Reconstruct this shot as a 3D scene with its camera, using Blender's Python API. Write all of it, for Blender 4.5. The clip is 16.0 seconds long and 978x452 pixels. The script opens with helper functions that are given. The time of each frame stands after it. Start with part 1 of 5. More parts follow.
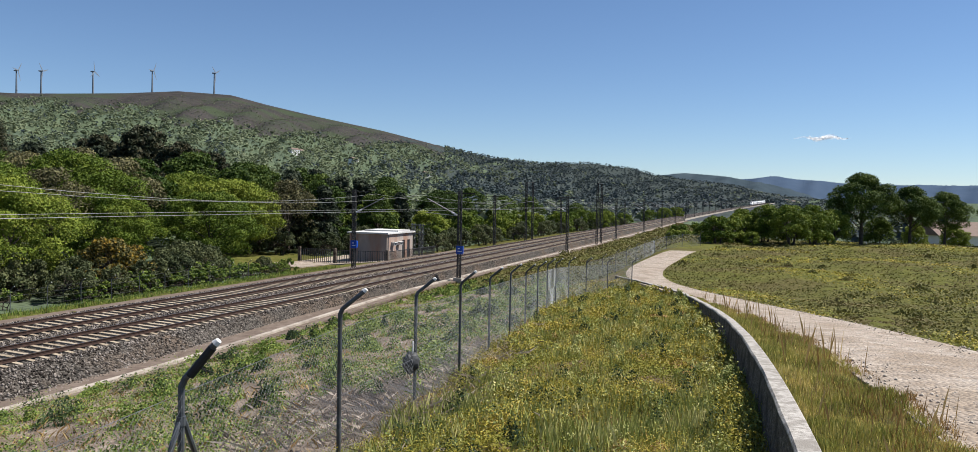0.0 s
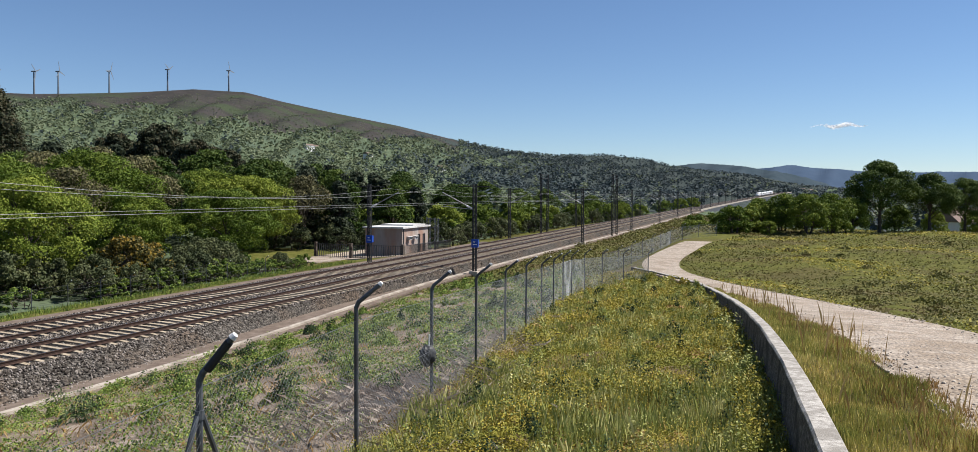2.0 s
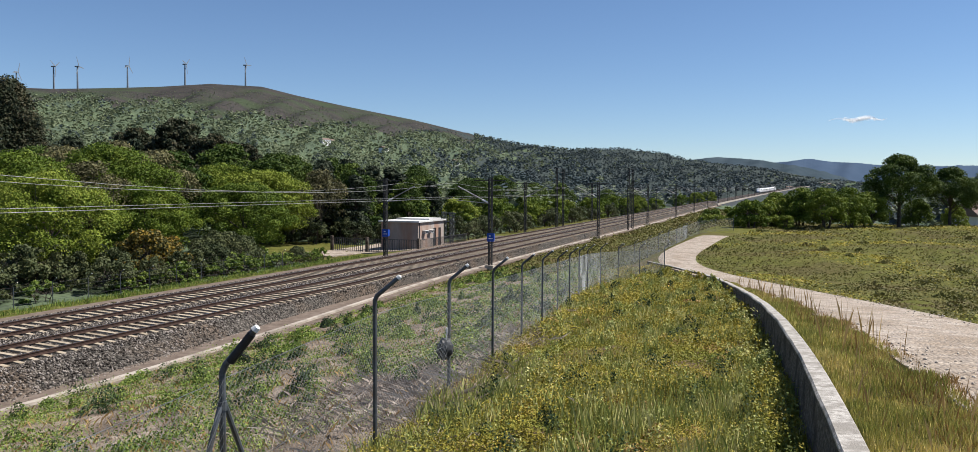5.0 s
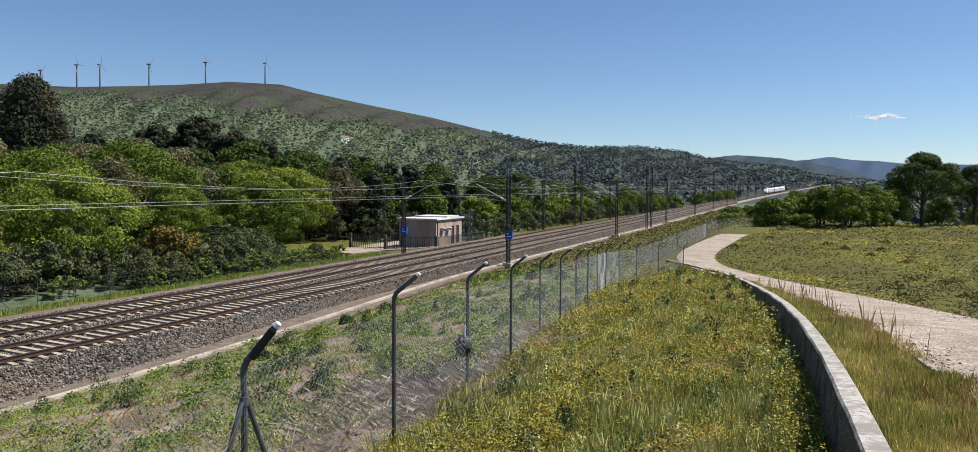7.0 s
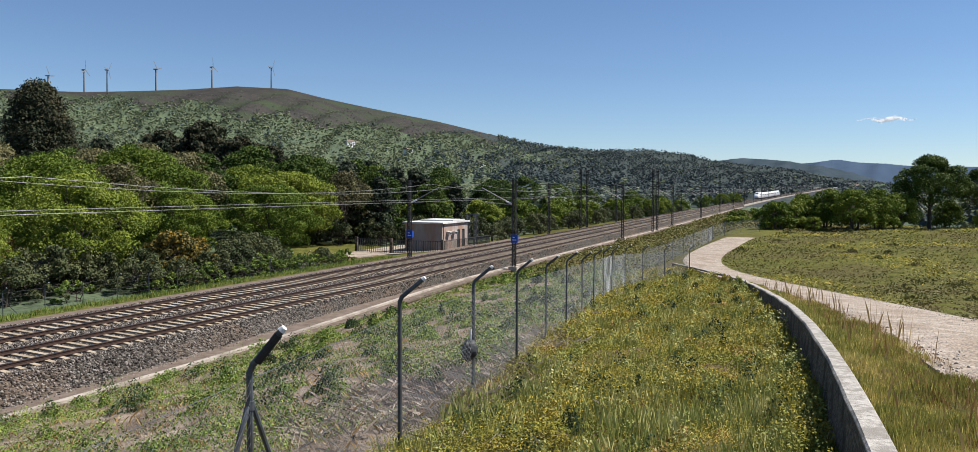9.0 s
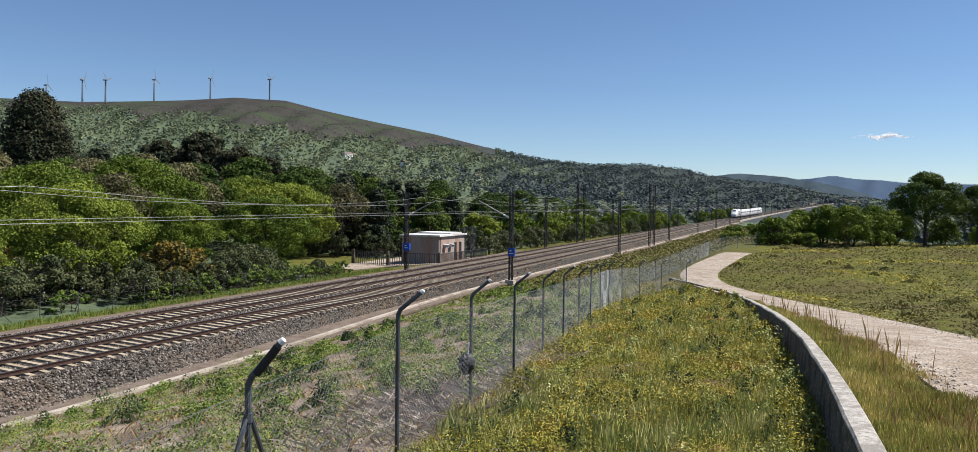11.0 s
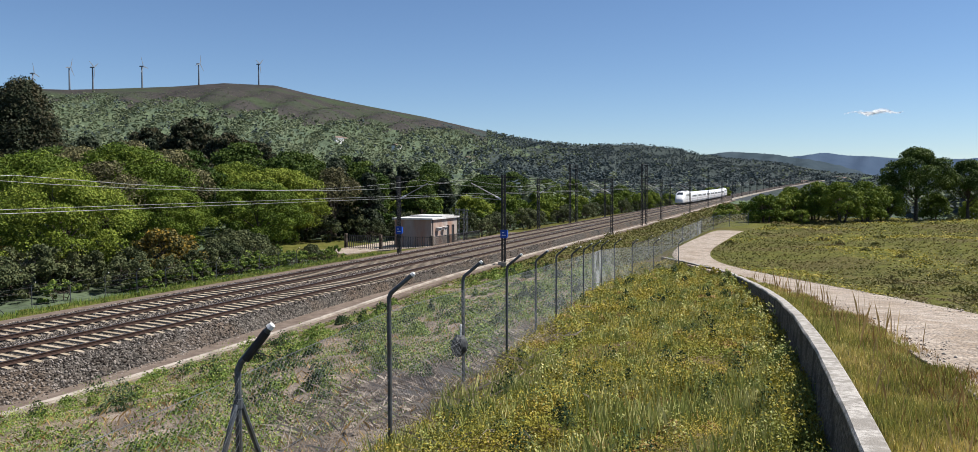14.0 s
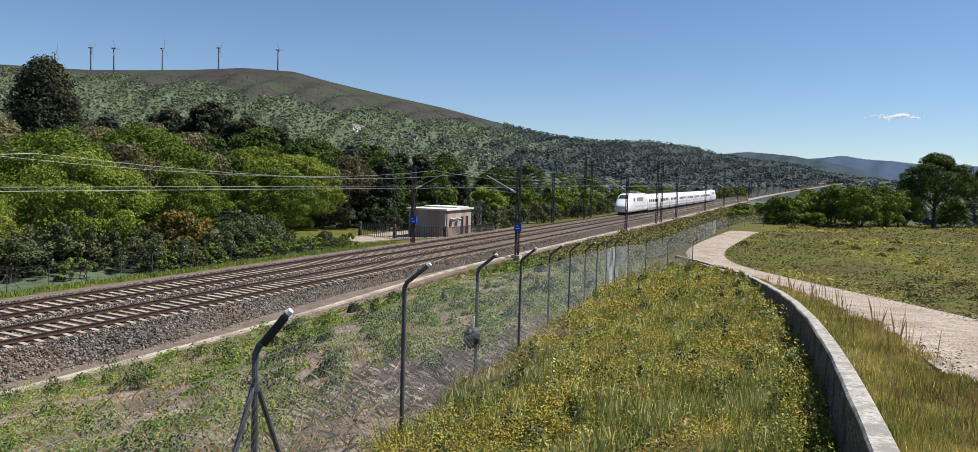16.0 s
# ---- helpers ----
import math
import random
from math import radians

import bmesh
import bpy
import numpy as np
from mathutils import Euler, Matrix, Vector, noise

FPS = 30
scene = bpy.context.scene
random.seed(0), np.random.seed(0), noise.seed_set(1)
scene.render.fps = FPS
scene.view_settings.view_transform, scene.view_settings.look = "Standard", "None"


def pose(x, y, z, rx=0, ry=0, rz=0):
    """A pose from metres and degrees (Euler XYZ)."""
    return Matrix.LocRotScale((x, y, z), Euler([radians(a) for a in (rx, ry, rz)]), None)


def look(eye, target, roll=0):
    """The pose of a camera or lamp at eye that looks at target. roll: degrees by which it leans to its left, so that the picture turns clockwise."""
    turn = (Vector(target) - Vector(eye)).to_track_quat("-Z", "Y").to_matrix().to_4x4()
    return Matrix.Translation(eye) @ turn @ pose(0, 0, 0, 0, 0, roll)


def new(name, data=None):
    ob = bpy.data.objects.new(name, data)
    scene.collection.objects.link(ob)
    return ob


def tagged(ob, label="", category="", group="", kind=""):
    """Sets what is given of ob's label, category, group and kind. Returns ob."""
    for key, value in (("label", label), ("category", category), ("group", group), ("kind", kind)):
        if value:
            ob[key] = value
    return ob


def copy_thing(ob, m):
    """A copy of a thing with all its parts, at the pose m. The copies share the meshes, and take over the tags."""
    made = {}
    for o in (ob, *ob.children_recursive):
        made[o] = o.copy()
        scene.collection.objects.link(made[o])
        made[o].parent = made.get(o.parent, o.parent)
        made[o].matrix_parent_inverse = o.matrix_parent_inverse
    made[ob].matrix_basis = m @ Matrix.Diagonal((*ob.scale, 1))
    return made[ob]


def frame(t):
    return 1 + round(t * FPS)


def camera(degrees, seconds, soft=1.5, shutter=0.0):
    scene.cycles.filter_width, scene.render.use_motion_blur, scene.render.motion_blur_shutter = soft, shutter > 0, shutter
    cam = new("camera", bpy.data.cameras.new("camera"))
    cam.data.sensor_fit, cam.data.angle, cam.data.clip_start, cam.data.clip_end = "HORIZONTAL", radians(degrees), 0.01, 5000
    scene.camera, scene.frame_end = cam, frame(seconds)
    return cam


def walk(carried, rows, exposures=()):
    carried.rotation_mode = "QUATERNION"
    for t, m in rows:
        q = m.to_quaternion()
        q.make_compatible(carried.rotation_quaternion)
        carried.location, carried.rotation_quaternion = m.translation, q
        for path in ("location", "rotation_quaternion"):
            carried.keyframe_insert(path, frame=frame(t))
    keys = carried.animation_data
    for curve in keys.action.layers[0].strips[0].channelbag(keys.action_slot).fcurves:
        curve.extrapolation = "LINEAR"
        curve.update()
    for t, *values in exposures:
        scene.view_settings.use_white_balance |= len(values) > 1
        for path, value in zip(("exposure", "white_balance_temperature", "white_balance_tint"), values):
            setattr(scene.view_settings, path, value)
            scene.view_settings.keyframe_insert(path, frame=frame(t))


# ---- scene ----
cam = camera(62.79, 16.0, soft=0.75)
walk(cam, [
    (0.0, pose(0.019, 0.034, 6.170, 88.138, -1.102, 17.778)),
    (0.5, pose(0.014, 0.037, 6.166, 88.151, -1.010, 18.373)),
    (1.0, pose(0.017, 0.037, 6.154, 88.051, -0.759, 18.771)),
    (1.5, pose(0.021, 0.049, 6.149, 87.851, -0.476, 18.873)),
    (2.0, pose(0.018, 0.059, 6.152, 87.640, -0.291, 18.834)),
    (2.5, pose(0.016, 0.052, 6.151, 87.506, -0.185, 18.744)),
    (3.0, pose(0.014, 0.041, 6.152, 87.426, -0.227, 18.780)),
    (3.5, pose(0.013, 0.041, 6.150, 87.268, -0.076, 18.937)),
    (4.0, pose(0.015, 0.027, 6.151, 87.237, -0.051, 19.244)),
    (6.5, pose(-0.008, 0.001, 6.156, 87.116, -0.523, 20.912)),
    (7.0, pose(-0.003, -0.004, 6.154, 87.043, -0.412, 21.219)),
    (7.5, pose(-0.000, -0.003, 6.156, 86.967, -0.344, 21.555)),
    (8.0, pose(0.001, -0.002, 6.159, 87.091, -0.340, 21.632)),
    (8.5, pose(-0.001, -0.007, 6.159, 87.220, -0.310, 21.634)),
    (9.0, pose(-0.000, 0.000, 6.157, 87.299, -0.264, 21.629)),
    (11.5, pose(-0.022, -0.029, 6.162, 88.327, -0.850, 21.427)),
    (12.0, pose(-0.020, -0.017, 6.156, 88.222, -0.884, 21.504)),
    (12.5, pose(-0.008, 0.010, 6.155, 88.102, -0.750, 21.472)),
    (13.0, pose(0.003, 0.025, 6.148, 87.799, -0.381, 21.349)),
    (13.5, pose(0.004, 0.028, 6.145, 87.238, 0.109, 21.084)),
    (14.0, pose(-0.001, 0.023, 6.151, 86.973, 0.156, 20.861)),
    (14.5, pose(-0.002, 0.021, 6.149, 86.780, -0.348, 20.715)),
    (15.0, pose(-0.014, 0.006, 6.155, 86.642, -0.737, 20.731)),
    (15.5, pose(-0.025, -0.015, 6.157, 86.544, -1.304, 21.064)),
    (16.0, pose(-0.029, -0.023, 6.159, 86.421, -1.652, 21.936)),
], exposures=[(0.0, 0.74, 5950, 11), (16.0, 0.74, 5950, 11)])

# ---- daylight ----
SUN_AZ, SUN_EL = 60.0, 54.0        # degrees from +y towards +x, and above the horizon
world = bpy.data.worlds.new("sky")
scene.world = world
world.use_nodes = True
wn = world.node_tree
sky = wn.nodes.new("ShaderNodeTexSky")
sky.sky_type, sky.sun_disc = "NISHITA", False
sky.sun_elevation, sky.sun_rotation = radians(SUN_EL), radians(SUN_AZ)
sky.altitude, sky.air_density, sky.dust_density, sky.ozone_density = 300, 0.86, 0.0, 3.4
wn.links.new(sky.outputs[0], wn.nodes["Background"].inputs[0])
wn.nodes["Background"].inputs[1].default_value = 0.060
sun = new("sun", bpy.data.lights.new("sun", "SUN"))
sun.data.energy, sun.data.angle, sun.data.color = 5.0, radians(0.53), (1.0, 0.90, 0.75)
sa, se = radians(SUN_AZ), radians(SUN_EL)
sun.matrix_world = look((math.sin(sa) * math.cos(se) * 50, math.cos(sa) * math.cos(se) * 50, math.sin(se) * 50), (0, 0, 0))


# ---- materials ----
def material(name, stops, scale=4.0, detail=6.0, rough=0.85, bump=0.0, bump_scale=40.0, metal=0.0, island=0.0, per_object=0.0,
             stain=None, stain_scale=0.6, translucent=0.0, spec=0.3, stretch=(1, 1, 1)):
    """Noise through a colour ramp, a second larger pattern of stains, variation by island or by object, fine relief."""
    m = bpy.data.materials.new(name)
    m.use_nodes = True
    nt = m.node_tree
    b = nt.nodes["Principled BSDF"]
    co = nt.nodes.new("ShaderNodeTexCoord")
    mp = nt.nodes.new("ShaderNodeMapping")
    mp.inputs["Scale"].default_value = stretch
    geo = nt.nodes.new("ShaderNodeNewGeometry")
    nt.links.new(geo.outputs["Position"], mp.inputs["Vector"])
    nz = nt.nodes.new("ShaderNodeTexNoise")
    nz.inputs["Scale"].default_value, nz.inputs["Detail"].default_value, nz.inputs["Roughness"].default_value = scale, detail, 0.65
    nt.links.new(mp.outputs[0], nz.inputs["Vector"])
    value = nz.outputs["Fac"]
    for amount, socket in ((island, "Random Per Island"), (per_object, None)):
        if amount:
            if socket:
                src = geo.outputs[socket]
            else:
                src = nt.nodes.new("ShaderNodeObjectInfo").outputs["Random"]
            ma = nt.nodes.new("ShaderNodeMath")
            ma.operation, ma.inputs[1].default_value, ma.inputs[2].default_value = "MULTIPLY_ADD", amount, -amount / 2
            nt.links.new(src, ma.inputs[0])
            ad = nt.nodes.new("ShaderNodeMath")
            nt.links.new(value, ad.inputs[0])
            nt.links.new(ma.outputs[0], ad.inputs[1])
            value = ad.outputs[0]
    ramp = nt.nodes.new("ShaderNodeValToRGB")
    lo, hi = 0.3, 0.7
    while len(ramp.color_ramp.elements) < len(stops):
        ramp.color_ramp.elements.new(0.5)
    for i, c in enumerate(stops):
        el = ramp.color_ramp.elements[i]
        el.position, el.color = lo + (hi - lo) * i / max(1, len(stops) - 1), (*c, 1)
    nt.links.new(value, ramp.inputs[0])
    colour = ramp.outputs[0]
    if stain:
        n2 = nt.nodes.new("ShaderNodeTexNoise")
        n2.inputs["Scale"].default_value, n2.inputs["Detail"].default_value = stain_scale, 5
        nt.links.new(mp.outputs[0], n2.inputs["Vector"])
        r2 = nt.nodes.new("ShaderNodeValToRGB")
        r2.color_ramp.elements[0].position, r2.color_ramp.elements[1].position = 0.48, 0.62
        nt.links.new(n2.outputs["Fac"], r2.inputs[0])
        mx = nt.nodes.new("ShaderNodeMix")
        mx.data_type = "RGBA"
        mx.inputs[7].default_value = (*stain, 1)
        nt.links.new(r2.outputs[0], mx.inputs[0])
        nt.links.new(colour, mx.inputs[6])
        colour = mx.outputs[2]
    nt.links.new(colour, b.inputs["Base Color"])
    b.inputs["Roughness"].default_value, b.inputs["Metallic"].default_value = rough, metal
    b.inputs["Specular IOR Level"].default_value = spec
    if bump:
        n3 = nt.nodes.new("ShaderNodeTexNoise")
        n3.inputs["Scale"].default_value, n3.inputs["Detail"].default_value = bump_scale, 4
        nt.links.new(geo.outputs["Position"], n3.inputs["Vector"])
        bp = nt.nodes.new("ShaderNodeBump")
        bp.inputs["Strength"].default_value, bp.inputs["Distance"].default_value = min(1.0, bump), 1.0 / bump_scale
        nt.links.new(n3.outputs["Fac"], bp.inputs["Height"])
        nt.links.new(bp.outputs[0], b.inputs["Normal"])
    if translucent:
        tr = nt.nodes.new("ShaderNodeBsdfTranslucent")
        nt.links.new(colour, tr.inputs[0])
        mix = nt.nodes.new("ShaderNodeMixShader")
        mix.inputs[0].default_value = translucent
        nt.links.new(b.outputs[0], mix.inputs[1])
        nt.links.new(tr.outputs[0], mix.inputs[2])
        nt.links.new(mix.outputs[0], nt.nodes["Material Output"].inputs[0])
    return m


def leafy(name, stops, island=0.3, scale=0.5, **kw):
    return material(name, stops, scale=scale, detail=3, rough=0.6, island=island, translucent=0.15, spec=0.12, **kw)


M_MEADOW = material("meadow_soil", [(.045, .042, .016), (.10, .09, .032), (.19, .15, .075)], 3.0, bump=0.6, bump_scale=14, stain=(.14, .10, .065), stain_scale=.8, spec=.03)
M_BANK = material("bank_soil", [(.107, .083, .060), (.228, .183, .142), (.354, .307, .254)], 3.5, 10, bump=1.0, bump_scale=12, stain=(.151, .120, .092), stain_scale=.9, spec=.03)
M_FIELD = material("field_turf", [(.050, .056, .013), (.095, .098, .024), (.137, .128, .041)], 1.1, bump=0.6, bump_scale=8, stain=(.089, .078, .030), stain_scale=.15, spec=.03)
# Woods floor follows the haze-greyed green of the far crowns.
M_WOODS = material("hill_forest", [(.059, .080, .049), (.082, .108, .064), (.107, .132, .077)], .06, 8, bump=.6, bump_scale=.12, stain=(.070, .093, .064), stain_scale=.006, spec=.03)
# Both ridges: distance haze is mixed into the blue base colours.
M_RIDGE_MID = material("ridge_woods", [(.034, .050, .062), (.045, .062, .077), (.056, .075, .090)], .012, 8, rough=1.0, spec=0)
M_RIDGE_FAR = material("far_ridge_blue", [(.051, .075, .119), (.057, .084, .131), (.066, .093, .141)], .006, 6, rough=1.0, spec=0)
# Dark floor under the far pines; its slate cast stands in for haze.
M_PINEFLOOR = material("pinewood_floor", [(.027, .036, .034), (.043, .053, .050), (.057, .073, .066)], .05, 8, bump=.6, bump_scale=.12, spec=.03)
M_VIADUCT = material("viaduct_side", [(.045, .05, .058), (.06, .066, .075), (.08, .086, .095)], .6, 6, rough=.8)
M_HEATH = material("hill_heath", [(.030, .032, .029), (.046, .043, .040), (.064, .055, .052)], .03, 10, bump=.6, bump_scale=.15, stain=(.046, .059, .034), stain_scale=.006, spec=.03)
M_GRAVEL = material("road_gravel", [(.234, .193, .155), (.351, .306, .263), (.451, .407, .363)], 3.0, 12, bump=0.5, bump_scale=30, stain=(.276, .230, .185), stain_scale=.7, spec=.1)
M_DIRT = material("dirt_strip", [(.097, .073, .056), (.145, .114, .092), (.198, .161, .132)], 2.0, 8, bump=.4, bump_scale=30, spec=.1)
M_BALLAST = material("ballast_bed", [(.036, .032, .028), (.070, .064, .058), (.121, .114, .105)], 9.0, 4, bump=1.0, bump_scale=18, stain=(.091, .073, .059), stain_scale=.35, spec=.1)
def pebbled(m, scale, dark):
    """Breaks a material into stones: cells of their own shade with dark gaps between."""
    nt = m.node_tree
    b = nt.nodes["Principled BSDF"]
    geo = nt.nodes.new("ShaderNodeNewGeometry")
    cells = nt.nodes.new("ShaderNodeTexVoronoi")
    cells.inputs["Scale"].default_value = scale
    nt.links.new(geo.outputs["Position"], cells.inputs["Vector"])
    hsv = nt.nodes.new("ShaderNodeSeparateColor")
    nt.links.new(cells.outputs["Color"], hsv.inputs[0])
    ramp = nt.nodes.new("ShaderNodeValToRGB")
    ramp.color_ramp.elements[0].color = (dark, dark, dark, 1)
    ramp.color_ramp.elements[1].color = (1.9 - dark, 1.86 - dark, 1.8 - dark, 1)
    nt.links.new(hsv.outputs[0], ramp.inputs[0])
    mx = nt.nodes.new("ShaderNodeMix")
    mx.data_type, mx.blend_type, mx.inputs[0].default_value = "RGBA", "MULTIPLY", 1.0
    old = b.inputs["Base Color"].links[0].from_socket
    nt.links.new(old, mx.inputs[6])
    nt.links.new(ramp.outputs[0], mx.inputs[7])
    nt.links.new(mx.outputs[2], b.inputs["Base Color"])
    bp = nt.nodes.new("ShaderNodeBump")
    bp.invert = True
    bp.inputs["Strength"].default_value, bp.inputs["Distance"].default_value = 1.0, .6 / scale
    nt.links.new(cells.outputs["Distance"], bp.inputs["Height"])
    nt.links.new(bp.outputs[0], b.inputs["Normal"])


pebbled(M_BALLAST, 12.0, .15)
pebbled(M_GRAVEL, 16.0, .72)
M_STONE = material("ballast_stone", [(.029, .024, .020), (.089, .077, .068), (.257, .228, .204)], 6.0, 3, island=.6, spec=.1)
M_SLEEPER = material("sleeper_concrete", [(.232, .185, .129), (.310, .258, .189), (.378, .318, .241)], 5.0, per_object=.3, bump=.2, bump_scale=30)
M_RAIL = material("rail_rust", [(.022, .013, .010), (.04, .022, .016), (.065, .038, .028)], 6.0, rough=.7, bump=.2, bump_scale=60)
M_RAILTOP = material("rail_head", [(.30, .28, .27), (.42, .40, .39)], 4.0, rough=.35, metal=.9)
# Wall face: stained concrete, darkened further to carry its shade.
M_CONCRETE = material("wall_concrete", [(.023, .017, .014), (.098, .079, .064), (.302, .252, .210)], 22.0, 12, bump=1.0, bump_scale=28, stain=(.045, .034, .026), stain_scale=2.2)
# Wall top: weathered concrete, paled to carry the sunlight on it.
M_WALL_TOP_LIT = material("wall_coping", [(.136, .123, .106), (.357, .336, .306), (.493, .468, .433)], 16.0, 10, bump=.8, bump_scale=70, stain=(.230, .212, .187), stain_scale=5)
M_KERB = material("kerb_concrete", [(.317, .277, .229), (.387, .343, .290), (.458, .414, .361)], 3.0, bump=.2, bump_scale=50, stain=(.255, .220, .185), stain_scale=.9)
M_STEEL = material("galvanised_steel", [(.055, .064, .075), (.085, .096, .11), (.13, .14, .155)], 12.0, rough=.5, metal=.4, stain=(.07, .07, .07), stain_scale=3)
M_WIRE = material("galvanised_wire", [(.13, .145, .16), (.20, .215, .23)], 9.0, rough=.6, metal=.2)
M_CAP = material("post_cap_white", [(.6, .6, .6), (.78, .78, .77)], 20.0)
M_MAST = material("mast_dark_steel", [(.012, .013, .015), (.02, .021, .023), (.032, .032, .033)], 3.0, rough=.7)
M_LINE = material("overhead_wire", [(.26, .26, .26), (.36, .36, .36)], 2.0, rough=.5, metal=.5)
M_BLUE = material("sign_blue", [(.012, .05, .30), (.02, .08, .42)], 5.0, rough=.4)
M_WHITE = material("white_paint", [(.70, .70, .70), (.80, .80, .80)], 1.2, rough=.4)
M_TRAIN = material("train_white_paint", [(.644, .653, .672), (.754, .754, .764)], .6, rough=.28, spec=.5, stain=(.570, .561, .552), stain_scale=.3)
M_TRAINGREY = material("train_grey_skirt", [(.16, .16, .17), (.24, .24, .25)], 1.0, rough=.5)
# White turbines toned blue-grey: their backlit shade is in the colour.
M_TURBINE = material("turbine_grey_paint", [(.14, .165, .20), (.18, .205, .24)], .2, rough=.5)
M_GLASS = material("tinted_glass", [(.026, .031, .040), (.044, .053, .066)], 1.0, rough=.08, spec=.6)
M_PURPLE = material("train_stripe", [(.40, .36, .40), (.48, .44, .48)], 1.0, rough=.35)
M_RENDER_W = material("weathered_render", [(.228, .194, .177), (.304, .263, .237), (.380, .332, .303)], 1.2, 8, bump=.2, bump_scale=30, stain=(.285, .184, .140), stain_scale=.5, stretch=(1, 1, .25))
M_ROOF = material("roof_slab", [(.468, .468, .459), (.578, .578, .570), (.637, .637, .629)], 1.5, stain=(.408, .399, .391), stain_scale=.7)
M_DARK = material("dark_metal", [(.02, .022, .025), (.05, .052, .055)], 6.0, rough=.5)
M_TILE = material("clay_roof", [(.15, .11, .09), (.21, .155, .125)], 2.0)
M_BARK = material("bark", [(.03, .025, .02), (.075, .06, .045), (.12, .10, .08)], 5.0, bump=.7, bump_scale=14)
M_LEAF_A = leafy("leaves_fresh_green", [(.063, .101, .011), (.128, .175, .021), (.213, .252, .035)], per_object=.3)
M_LEAF_B = leafy("leaves_mid_green", [(.027, .053, .009), (.059, .093, .016), (.103, .141, .026)], per_object=.3)
M_LEAF_C = leafy("leaves_dark", [(.023, .032, .018), (.041, .049, .026), (.076, .067, .037)])
M_LEAF_D = leafy("leaves_budding_brown", [(.078, .074, .037), (.137, .130, .059), (.200, .185, .085)], per_object=.3)
M_LEAF_E = leafy("gorse_flowers", [(.056, .063, .022), (.111, .100, .033), (.244, .163, .022)], island=.5)
M_LEAF_F = leafy("broom_scrub", [(.037, .050, .022), (.070, .085, .037), (.111, .122, .052)], per_object=.3)
M_PINE = leafy("pine_needles", [(.017, .026, .015), (.034, .046, .027), (.060, .071, .041)])
# Far crowns: leaf greens lifted and greyed, with hillside haze in the colour.
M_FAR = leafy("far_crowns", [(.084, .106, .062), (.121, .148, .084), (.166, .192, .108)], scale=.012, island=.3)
# Far pines: dark needles with distance haze tinted into the blue-green.
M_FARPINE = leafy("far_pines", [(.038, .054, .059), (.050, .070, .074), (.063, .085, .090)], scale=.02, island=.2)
M_HERB = leafy("slope_herbs", [(.143, .130, .019), (.258, .223, .032), (.373, .312, .045), (.440, .312, .095)], island=.25, scale=1.6, stain=(.192, .203, .034), stain_scale=.8)
M_BLADE = leafy("grass_blades", [(.152, .193, .052), (.304, .331, .096), (.557, .524, .236)], scale=1.2)
M_STRAW = leafy("dry_stems", [(.22, .13, .045), (.36, .235, .09), (.50, .37, .17)], scale=1.0)
M_WEED = leafy("bank_weeds", [(.054, .094, .019), (.138, .204, .037), (.267, .321, .073)], scale=1.0, island=.4)
# Dark green weeds, deepened further to stand in for shadows among the growth.
M_WEED_DARK = leafy("bank_weeds_dark", [(.019, .038, .017), (.041, .068, .028), (.075, .109, .045)], scale=1.0)
M_TWIG = leafy("dead_twigs", [(.221, .176, .143), (.377, .319, .267), (.572, .507, .436)], scale=1.0)
M_SCRUB = leafy("meadow_scrub_leaves", [(.075, .080, .019), (.124, .124, .032), (.180, .161, .049)], stain=(.134, .109, .042), stain_scale=.2)
M_VERGE = leafy("verge_blades", [(.198, .224, .051), (.426, .394, .103), (.701, .572, .222)], scale=1.0)
M_CLOUD = material("cloud_vapour", [(.9, .9, .9), (.95, .95, .95)], .01, rough=1.0, translucent=.6)


